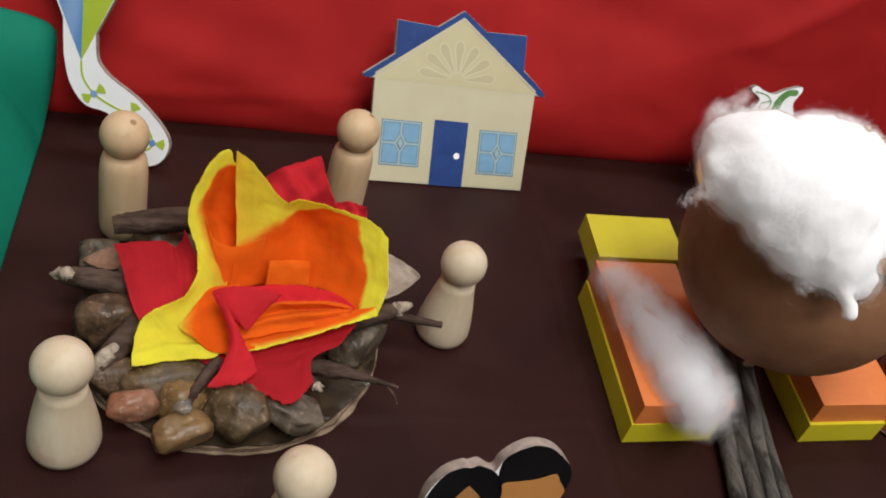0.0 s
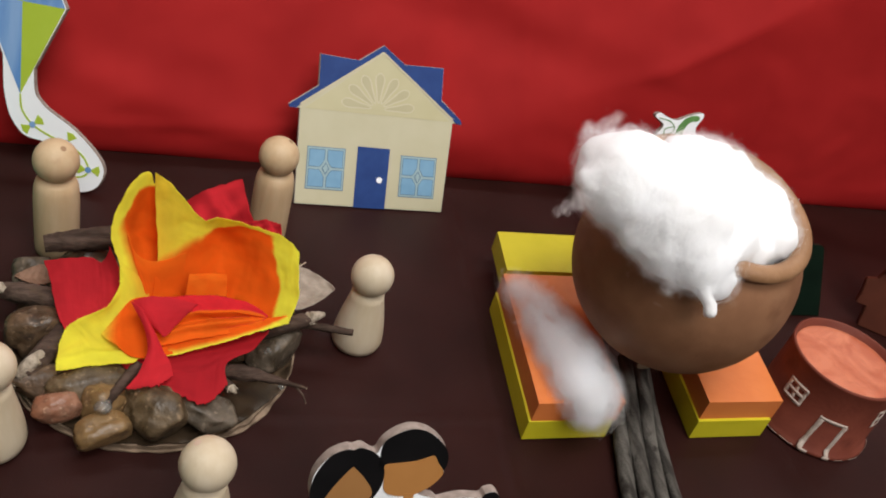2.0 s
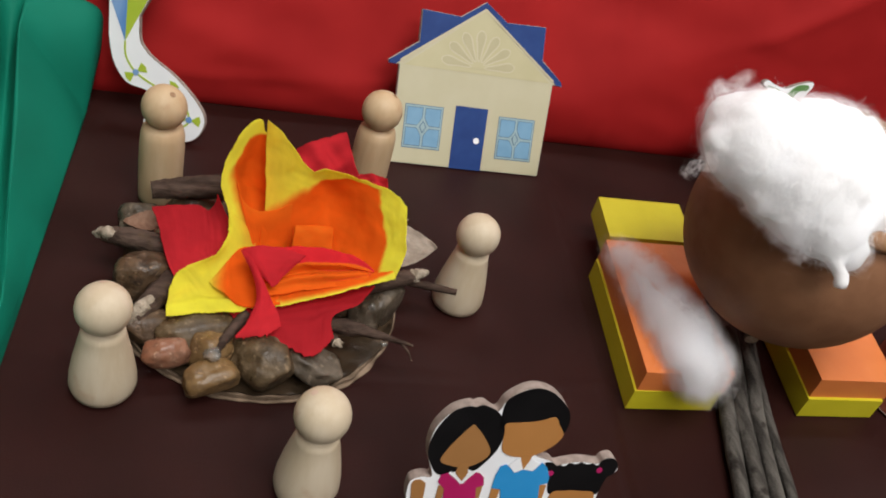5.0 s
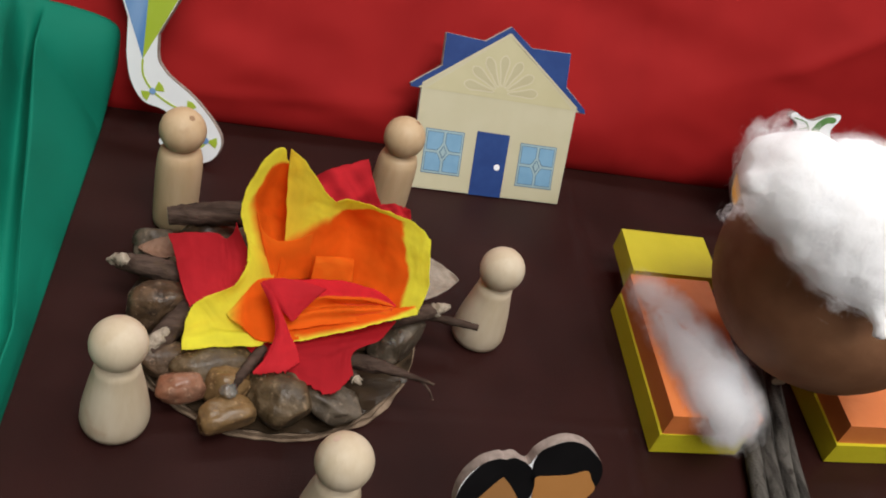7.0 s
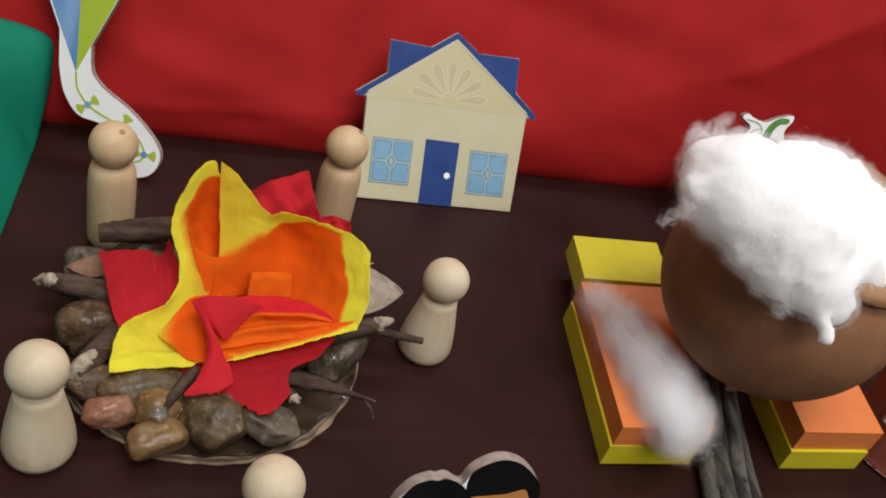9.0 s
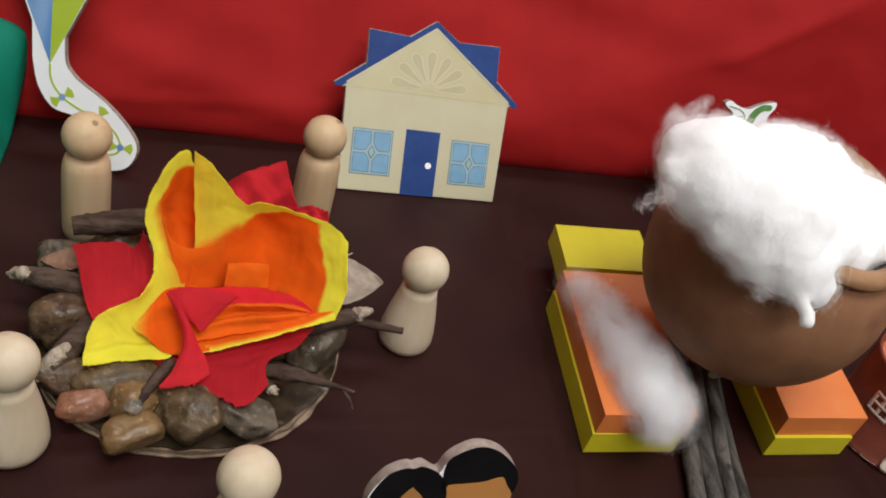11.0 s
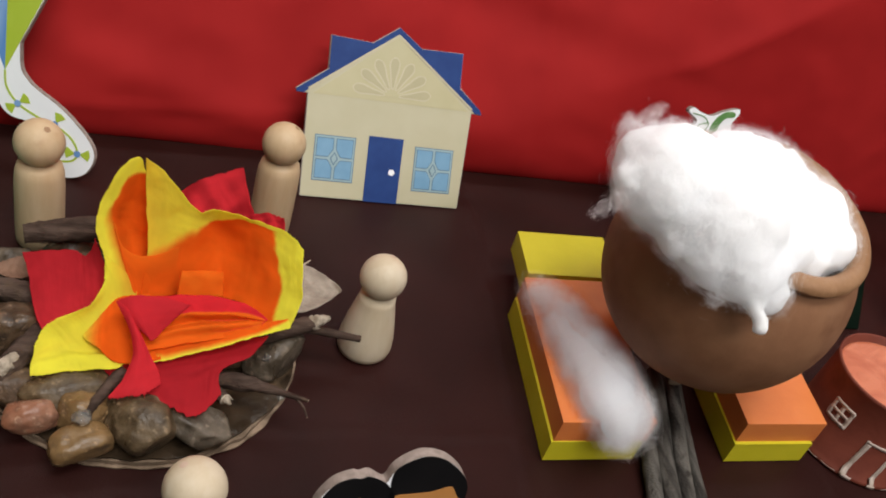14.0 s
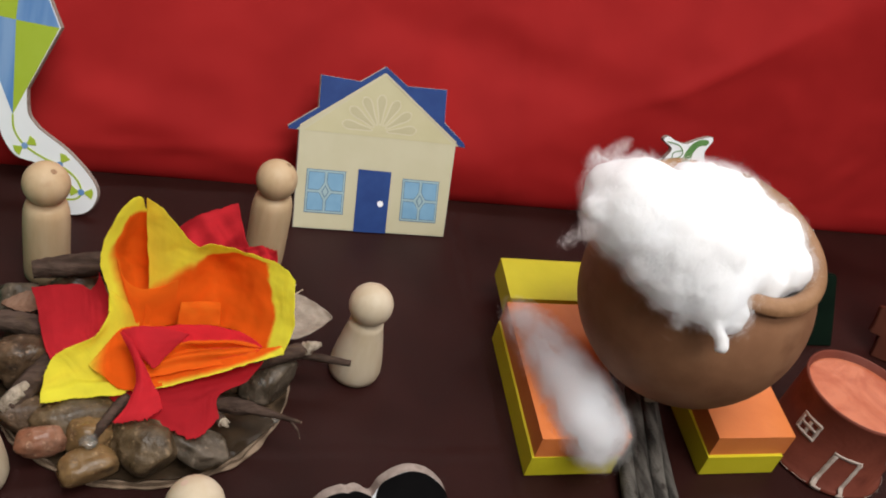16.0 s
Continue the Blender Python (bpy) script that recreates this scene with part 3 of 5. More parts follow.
def family_board():
    """A board cut round three plain rounded shapes, printed up to its edge."""
    t = thing("family_cutout", at(51.2, -118, 0, -math.degrees(math.atan(0.22))), "thick board cut round plain rounded figures in pink and blue", "toy figure")
    outline = curve2([(-34.3, 36.2), (-33.2, 38.3), (-30.6, 39.3), (-27.6, 39.6), (-30.2, 46.8), (-30.9, 52), (-30.0, 58.4), (-26.2, 64.3), (-21.4, 66.6), (-19.5, 66.3), (-16.8, 67.0), (-12.4, 64.6), (-10.4, 68.6), (-6.8, 72.0), (-2, 73.7), (4.2, 71.9), (9.6, 67),
                      (11.9, 62), (11.6, 57.4), (10.8, 55.2), (9, 52), (6, 49.4), (4.4, 47.8), (7.8, 46.4), (10.4, 45.4), (12.2, 43.8), (15, 44.4), (19, 45.2), (23, 45), (26.8, 44.6), (28.2, 46.5), (31.4, 46.8), (34, 43.6), (33.8, 40.6), (31.2, 38.4), (30.4, 31.6), (30, 22), (29, 2), (26, 0),
                      (-24, 0), (-30, 2), (-31, 20), (-34, 30)], 190)
    part("board", slab_bm(outline, 3.6, 0, 0.1), [M_WHITE, M_EDGE], t, "white wooden board with a grey cut edge", smooth=False)

    def paint(name, shape, m, lift, label="", smooth=True):
        snug = []
        for p in shape:
            q = min(outline, key=lambda o: math.dist(o, p))
            k = 0.85 if math.dist(p, q) < 0.75 else 0.0
            snug.append((p[0] + (q[0] - p[0]) * k, p[1] + (q[1] - p[1]) * k))
        shape = snug
        part(name, print_bm([curve2(shape, 70) if smooth else shape], lift, 0.15), m, t, label, smooth=False)

    paint("black_patch", [(-24.6, 40), (-27.2, 41.4), (-29.8, 46.8), (-30.5, 52), (-29.6, 58.2), (-25.9, 64), (-21.3, 66.2), (-19.5, 65.9), (-16.8, 66.6), (-12.2, 64.2), (-8.9, 60), (-8.2, 54.5), (-9.2, 49.5), (-12, 44.5), (-14.8, 41.6), (-18, 43), (-21.2, 41)], M_BLACK, 0.15, "black printed shape")
    paint("black_patch", [(-9.0, 58), (-10.6, 63), (-10.1, 68.4), (-6.6, 71.6), (-2, 73.3), (4.0, 71.5), (9.3, 66.8), (11.5, 62), (11.3, 57.6), (10.2, 56.8), (4, 60)], M_BLACK, 0.15, "black printed shape")
    paint("black_patch", [(8.2, 44.6), (10.4, 44.8), (12.2, 43.2), (13.6, 43.9), (15.2, 43.5), (17, 44.3), (19, 44.3), (20.8, 44.6), (22.8, 44.3), (24.8, 44.5), (26.6, 43.8), (28.4, 45.9), (31.2, 46.3), (33.5, 43.5), (33.2, 40.6), (30.8, 38.4), (29.9, 31.6), (26, 32.6), (20, 32.4), (13.1, 31.7), (11.2, 37.2), (10.6, 41)], M_BLACK, 0.15, "black printed shape")
    paint("tan_patch", [(-26.2, 45.8), (-24.7, 50.6), (-21.8, 55.6), (-18.9, 59.6), (-17.6, 58.9), (-15.2, 56.3), (-11.7, 51.1), (-11.3, 47.9), (-14.4, 44.6), (-18.3, 43.2), (-22.5, 43.8)], M_TAN, 0.3, "tan printed shape")
    paint("tan_patch", [(-7.6, 50.6), (-8.3, 57), (-8.6, 60.2), (-4.1, 60.8), (1.4, 61.4), (6.0, 63.0), (7.6, 62.4), (8.8, 60.2), (10.7, 56.2), (8.4, 51.6), (3.1, 47.8), (-1.2, 47.3), (-5.2, 48.2)], M_TAN2, 0.3, "tan printed shape")
    paint("tan_patch", [(13.4, 31.6), (18, 33.2), (24, 33.0), (29, 31.4), (28, 20), (26, 14), (16, 14), (13, 20)], M_TAN2, 0.3, "tan printed shape")
    paint("tan_patch", [(-33.4, 36.6), (-31.6, 38.2), (-29.6, 37.2), (-28.8, 34), (-28.4, 12), (-31, 12), (-32.6, 30)], M_TAN, 0.3, "tan printed shape")
    paint("tan_patch", [(-20.1, 44.5), (-17.0, 44.5), (-16.4, 41.0), (-17.8, 37.6), (-20.4, 41.0)], M_TAN, 0.38, "tan printed shape", False)
    paint("tan_patch", [(-0.6, 48.4), (3.0, 48.4), (2.5, 44.0), (1.3, 42.2), (0.0, 44.0)], M_TAN2, 0.38, "tan printed shape", False)
    for x0, x1, m in ((-24.8, -22.6, M_TAN), (-12.4, -10.4, M_TAN), (-7.2, -4.4, M_TAN2), (8.6, 11.0, M_TAN2)):
        paint("tan_patch", [(x0, 35.8), (x1, 35.8), (x1 - 0.4, 8), (x0 + 0.2, 8)], m, 0.36, "tan printed stripe", False)
    paint("pink_patch", [(-25.3, 37.4), (-24.8, 40.2), (-22.0, 41.3), (-19.8, 39.4), (-17.7, 37.2), (-16.2, 39.2), (-14.5, 41.5), (-12.4, 40.8), (-10.8, 39.1), (-10.1, 36.0), (-12.5, 35.0), (-11.6, 30.2), (-11, 8), (-23, 8), (-22.2, 30.3), (-22.8, 34.6)], M_PINK, 0.45, "magenta printed shape", False)
    paint("blue_patch", [(-7.3, 34.8), (-7.2, 40), (-6.4, 43.6), (-4.7, 44.5), (-3, 43.0), (-1.2, 41.9), (1.4, 42.4), (4.6, 42.4), (6.0, 44.0), (7.2, 45.2), (9.4, 43), (11.1, 39.2), (11.2, 36.8), (8.6, 35.9), (9.6, 29.9), (9, 8), (-3.6, 8), (-3.2, 30.1), (-4.2, 34.2)], M_AZURE, 0.45, "azure printed shape", False)
    for x, y in ((11.2, 40.6), (27.8, 42.0)):
        paint("pink_dot", oval(x, y, 1.0, 1.1), M_PINK, 0.3, "pink printed dot", False)
    for line in ([(-22.4, 41.4), (-20, 39.4), (-17.7, 36.9)], [(-17.7, 36.9), (-16.1, 39.4), (-14.2, 41.8)]):
        paint("white_stripe", band(line, 0.9, 8), M_WHITE, 0.55, "white printed stripe", False)
    for shape in ([(-3.8, 44.2), (-1.6, 47.2), (-0.6, 47.0), (1.2, 42.6), (-1.3, 41.2)], [(1.4, 42.6), (3.0, 47.0), (5.2, 45.6), (6.6, 44.8), (4.6, 41.9)]):
        paint("white_patch", shape, M_WHITE, 0.58, "white printed shape", False)


family_board()


# ---------------------------------------------------------------- peg dolls
def peg(x, y, flared, seed, label):
    if flared:
        prof = [(0, 0), (9.0, 0), (10.7, 0.9), (11.3, 3.5), (11.0, 8), (9.9, 15), (8.5, 22), (7.4, 27), (7.0, 30.2)]
        cz, top, r = 38.5, 30.2, 9.1
    else:
        prof = [(0, 0), (8.3, 0), (8.9, 0.7), (9.2, 4), (9.3, 14), (9.3, 28), (9.0, 34), (8.2, 37.2), (6.8, 38.9)]
        cz, top, r = 47.2, 38.9, 9.3
    a0 = math.asin(min(0.99, (cz - top) / r))
    start = max(a0, 0.6)
    for k in range(15):
        a = -start + (math.pi / 2 + start) * k / 14
        prof.append((r * math.cos(a) if k < 14 else 0, cz + r * math.sin(a)))
    bm = revolve_bm(prof, 40, 0.015, seed)
    # the small drilled dimple in the head
    a, b = math.radians(62), math.radians(-95 + seed * 9)
    d = Vector((math.cos(a) * math.cos(b), math.cos(a) * math.sin(b), math.sin(a)))
    tmp = bpy.data.meshes.new("tmp")
    hole = bmesh.new()
    bmesh.ops.create_circle(hole, cap_ends=True, segments=12, radius=1.25 * MM)
    hole.transform(Matrix.Translation((Vector((0, 0, cz)) + d * (r + 0.03)) * MM) @ d.to_track_quat("Z", "Y").to_matrix().to_4x4())
    for f in hole.faces:
        f.material_index = 1
    hole.to_mesh(tmp)
    hole.free()
    bm.from_mesh(tmp)
    bpy.data.meshes.remove(tmp)
    ob = link("peg_doll", bm, [M_WOOD_PALE if seed > 2 else M_WOOD, M_HOLE if seed < 3 else M_BLUSH])
    ob.matrix_world = at(x, y, 0, 0, 0, 40 * seed)
    tagged(ob, label, "peg doll", "peg dolls round the fire")


peg(-64, 62.5, False, 1, "plain wooden peg doll with a straight tall body")
peg(29.5, 79, False, 2, "plain wooden peg doll with a straight body beside the house")
peg(63, 7, True, 3, "plain wooden peg doll with a flared body beside a twig")
peg(-76.5, -45.5, True, 4, "pale wooden peg doll with a flared body beside the stones")
peg(-8, -87, True, 5, "pale wooden peg doll with a flared body before the fire")


# ---------------------------------------------------------------- note pads under the pot
def pad(x, y, z, w, d, h, shear, m, label, seed):
    """A block of paper notes, pushed a little askew."""
    t = thing("note_pad", at(x, y, z), label, "note pad", "note pads under the pot")
    bm = bmesh.new()
    layers = 9
    rows = []
    rng = random.Random(seed)
    for k in range(layers):
        j = rng.uniform(-0.04, 0.04)
        zz = h * k / (layers - 1)
        rows.append([bm.verts.new(((px + shear * py + j) * MM, (py + j * 0.6) * MM, zz * MM)) for px, py in ((0, 0), (w, 0), (w, d), (0, d))])
    for a, b in zip(rows, rows[1:]):
        for i in range(4):
            bm.faces.new((a[i], a[(i + 1) % 4], b[(i + 1) % 4], b[i]))
    bm.faces.new(rows[0][::-1])
    bm.faces.new(rows[-1])
    bmesh.ops.bevel(bm, geom=[e for e in bm.edges if e.is_boundary or abs(e.calc_face_angle(0)) > 0.8], offset=0.25 * MM, segments=1, affect="EDGES")
    part("block", bm, m, t, smooth=False)
    lift = rng.uniform(0.6, 1.6)
    skew = rng.uniform(-0.12, 0.12)

    def fn(u, v):
        e = max(0, u + v - 1.35) / 0.65
        return (u * w + shear * v * d + skew * (1 - v), v * d + 0.2 * skew, h + 0.12 + lift * 0.15 * e ** 2)

    thicken(part("top_sheet", grid_bm(fn, 8, 8), m, t, smooth=False), 0.1, 0)
    return t


pad(125.5, -50.5, 0, 40, 80, 11, 0.11, M_PAD_Y, "thick bright yellow pad of notes lying on the sheet", 1)
pad(126.5, -50.2, 11, 40.5, 81, 11, 0.11, M_PAD_O, "thick orange pad of notes stacked on a yellow pad", 2)
pad(152, 36, 0, 34, 26, 11, 0.11, M_PAD_Y, "yellow pad of notes in the shade under another pad", 6)
pad(138.2, 33.6, 11, 45, 30, 11, 0.13, M_PAD_Y, "bright yellow pad of notes behind the orange pad", 3)
pad(208, -52.5, 0, 39, 66, 11, 0.13, M_PAD_Y, "thick yellow pad of notes beside the painted hut", 4)
pad(209, -51, 11, 39.6, 64, 11, 0.15, M_PAD_O, "thick orange pad of notes under the clay pot", 5)


# ---------------------------------------------------------------- clay pot
def clay_pot():
    axis = Vector((math.sin(math.radians(18)) * math.cos(math.radians(-80)), math.sin(math.radians(18)) * math.sin(math.radians(-80)), math.cos(math.radians(18))))
    m = Matrix.Translation(Vector((189, -16, 72.8)) * MM) @ axis.to_track_quat("Z", "Y").to_matrix().to_4x4()
    t = thing("clay_pot", m, "round brown clay pot with a thick rolled rim on note pads", "pot")
    r = 47.6
    prof = [(0, -r)]
    for k in range(1, 24):
        a = -math.pi / 2 + k / 24 * math.radians(90 + 50)
        prof.append((r * math.cos(a), r * math.sin(a)))
    prof += [(29.0, 37.0), (28.0, 38.0)]
    inner = [(27.0, 38.0), (27.4, 35), (33, 30), (42, 14), (44, 0), (40, -20), (25, -38), (0, -44)]
    part("body", revolve_bm(prof + inner, 72, 0.012, 3), M_CLAY, t)
    rim = []
    for k in range(17):
        a = 2 * math.pi * k / 16
        rim.append((29.6 + 3.8 * math.cos(a), 38.8 + 3.2 * math.sin(a)))
    part("rim", revolve_bm(rim, 72, 0.02, 8), M_CLAY_RIM, t, "lighter rolled rim")


clay_pot()


# ---------------------------------------------------------------- cotton wool
def cotton(name, core, wisps, seed, count, reach, label, width, sink, spread, inner, lean=1.7, patchy=0.0):
    """Cotton wool: a soft core joined from several swellings, wrapped in a thinning fuzz of fine curled fibres."""
    t = thing(name, Matrix.Identity(4), label, "cotton wool")
    bm = bmesh.new()
    for x, y, z, r in core:
        one = bmesh.new()
        bmesh.ops.create_icosphere(one, subdivisions=4, radius=1)
        for v in one.verts:
            d = v.co.normalized()
            p = Vector((x, y, z)) + d * r
            k = 0.9 * noise.noise(p * 0.09 + Vector((seed, 0, 0))) + 1.1 * noise.noise(p * 0.24) + 0.9 * noise.noise(p * 0.55)
            v.co = (Vector((x, y, z)) + d * (r + inner + k)) * MM
        tmp = bpy.data.meshes.new("tmp")
        one.to_mesh(tmp)
        one.free()
        bm.from_mesh(tmp)
        bpy.data.meshes.remove(tmp)
    ob = part("core", bm, M_COTTON, t)
    mod = ob.modifiers.new("union", "REMESH")
    mod.mode, mod.voxel_size, mod.use_smooth_shade = "VOXEL", 0.0010, True
    soft = ob.modifiers.new("soft", "SMOOTH")
    soft.factor, soft.iterations = 0.5, 10

    # fibres lie along the skin, dense on it and sparser outwards, some loose ones in tufts
    rng = np.random.default_rng(seed)
    balls = np.array(wisps)
    pick = rng.choice(len(balls), count, p=balls[:, 3] ** lean / (balls[:, 3] ** lean).sum())
    n = rng.normal(size=(count, 3))
    n /= np.linalg.norm(n, axis=1)[:, None]
    out = rng.exponential(spread, count) - sink * rng.random(count)
    p = balls[pick, :3] + n * (balls[pick, 3] + out)[:, None]
    depth = np.min(np.linalg.norm(p[:, None, :] - balls[None, :, :3], axis=2) - balls[None, :, 3], axis=1)
    tuft = np.sin(p[:, 0] * 0.55 + seed) * np.sin(p[:, 1] * 0.6 + 1.0) * np.sin(p[:, 2] * 0.5 + 2.0)
    keep = (depth > -sink - 0.6) & ((depth < spread * 1.2) | (tuft > 0.05))
    thin = np.sin(p[:, 0] * 0.42 + p[:, 1] * 0.23 + seed) + np.sin(p[:, 1] * 0.31 - p[:, 0] * 0.2 + 2.0) + 0.8 * np.sin(p[:, 0] * 0.9 + p[:, 1] * 0.7)
    keep &= rng.random(count) > patchy * np.clip(thin * 0.6 + 0.5, 0, 1)
    p, n = p[keep], n[keep]
    k = len(p)
    flow = np.stack([np.sin(p[:, 1] * 0.16 + p[:, 2] * 0.11), np.sin(p[:, 2] * 0.15 + p[:, 0] * 0.12 + 2), np.sin(p[:, 0] * 0.17 + p[:, 1] * 0.10 + 4)], axis=1)
    way = flow * 0.9 + rng.normal(size=(k, 3)) * 0.7
    way -= n * (way * n).sum(1)[:, None] * 0.85
    way /= np.linalg.norm(way, axis=1)[:, None]
    curl = np.cross(way, n) * rng.normal(size=(k, 1)) * 1.1 - n * 0.25
    side = np.cross(way, n)
    side /= np.linalg.norm(side, axis=1)[:, None] + 1e-9
    length = reach * rng.uniform(0.4, 1.0, (k, 1))
    steps = 6
    rows = []
    q = p - way * length * 0.5
    for a in range(steps):
        w = width * (1 - 0.6 * abs(2 * a / (steps - 1) - 1))
        rows += [(q + side * w) * MM, (q - side * w) * MM]
        step = way + curl * (2 * a / (steps - 1) - 1)
        q = q + step / np.linalg.norm(step, axis=1)[:, None] * length / (steps - 1)
    verts = np.stack(rows, axis=1).reshape(-1, 3)
    base = (np.arange(k) * steps * 2)[:, None]
    quads = np.array([(2 * a, 2 * a + 1, 2 * a + 3, 2 * a + 2) for a in range(steps - 1)])
    faces = (base[:, :, None] + quads[None]).reshape(-1, 4)
    mesh = bpy.data.meshes.new("fuzz")
    mesh.from_pydata(verts.tolist(), [], faces.tolist())
    mesh.materials.append(M_FIBRE)
    fuzz = new("fuzz", mesh)
    fuzz.parent = t
    tagged(fuzz, "loose white fibres", kind="stuff")


HEAP = [(141, -24, 116, 20.5), (157, -36, 112, 23), (134, -15, 118, 13), (178, -6, 118, 8), (163, -52, 102, 12.5), (198, -28, 109.5, 14.8), (186, -19, 112, 13.6), (162, -17, 116, 13.8), (211, -23, 106, 8.5), (125, -25, 116, 7.5), (178, -40, 106, 15.5), (203, -36, 104, 12.5), (178, -28, 114, 13), (170, -30, 115, 13), (170, -1, 118.5, 6.8), (176, 0, 118.8, 6.8), (182, 0.4, 118.8, 6.8), (188, 0.4, 118, 6.8), (194, 0, 117, 6.8), (199, -1.6, 115.8, 6.6), (204, -4, 114.2, 6.5), (209, -7.4, 112.2, 6.2), (213, -11, 110.6, 6), (215.5, -17, 108, 5.5),
        (209, -33, 103, 8.5), (143, -40, 105.5, 10.5), (153, -48, 100.5, 10), (135, -30, 109.5, 10), (172, -55, 96, 9), (192, -42, 101, 10), (190, -8, 113, 9), (203, -12, 110, 8.5), (176, -8, 116, 9), (150, -46, 105, 12), (168, -50, 103, 11.5), (159, -48, 107, 14), (147, -36, 112, 16), (130, -27, 111, 8)]
TAILS = [(164, -61, 97, 4.4), (164.8, -65, 94, 3.6), (165.4, -68, 91.6, 3.1), (166, -70.4, 89.6, 2.7), (119, -31, 111, 3.2), (113, -34, 109.6, 1.8), (109, -36, 108.6, 1.0), (126, -9, 125, 3.6), (124, -10, 128.5, 1.6), (123, -11, 130.5, 0.9), (134, -5, 127, 3.4), (138, -2, 129.6, 1.8), (140, -1, 131, 1.0), (145, -4, 125.5, 3), (152, -57, 94, 3), (146, -50, 96, 3)]
cotton("cotton_wool", HEAP + [(x, y, z, max(r + 0.4, 4.0)) for x, y, z, r in TAILS[:3]], HEAP + TAILS[:1] + TAILS[4:], 1, 130000, 5.0, "fluffy white cotton wool heaped over the mouth of the clay pot", 0.028, 1.2, 0.85, -1.3)
ROLL_LINE = [(136, 20.5, 24, 8.5), (141, 9, 24.5, 11.5), (143, -4, 25, 13.5), (145, -18, 25.5, 15), (147, -31, 26, 16), (148.4, -43, 26, 16.5), (149.5, -52, 25, 14)]
ROLL = []
for k in range(16):
    seg = min(int(k / 15 * 6), 5)
    f = k / 15 * 6 - seg
    ROLL.append(tuple(a + (b - a) * f + (1.1 * noise.noise(Vector((k * 1.7, i * 3.1, 4))) if i < 2 else 0) for i, (a, b) in enumerate(zip(ROLL_LINE[seg], ROLL_LINE[seg + 1]))))
ROLL_ENDS = [(141, -60, 23, 3.5), (146, -62, 24, 4.5), (153, -59, 24, 4.5), (160, -53, 24, 4)]
cotton("cotton_tuft", [(x, y, z - 1.2, r * (0.03 + 0.60 * min(1, k / 12)) * (1 if k < 13 else 0.84)) for k, (x, y, z, r) in enumerate(ROLL[:15])], ROLL + ROLL_ENDS, 2, 125000, 6.0,
       "thin roll of white cotton wool lying on the orange pad", 0.030, 8.0, 0.6, 0.0, 2.8, 0.65)


# ---------------------------------------------------------------- firewood under the pot
def firewood():
    rng = random.Random(5)
    ends = [(165.0, 0.30, 3.3, 3.3, 5), (172.7, 0.27, 3.5, 3.5, 9), (180.2, 0.24, 3.2, 3.2, 12), (186.8, 0.22, 2.4, 2.4, 6), (177, 0.25, 9.4, 3.0, 22)]
    for i, (x, slope, z0, r, z1) in enumerate(ends):
        far, near = -14 + 3 * (i % 3), -168 + 6 * ((i * 3) % 4)
        if i == 4:
            near = -26
        pts = []
        for k in range(7):
            y = near + (far - near) * k / 6
            up = max(0.0, (y + 62) / 48)
            pts.append((x + slope * (y + 72) + rng.uniform(-0.5, 0.5), y, z0 + (z1 - z0) * up))
        bm = tube_bm(pts, [r, r * 1.05, r, r * 0.96, r * 1.03, r * 0.95, r * 0.9], 14, 60, 0.07, i, (1, 0))
        ob = link("twig", bm, [M_STICK, M_CUT])
        tagged(ob, "straight grey brown twig laid under the clay pot", "twig", "firewood twigs")


firewood()


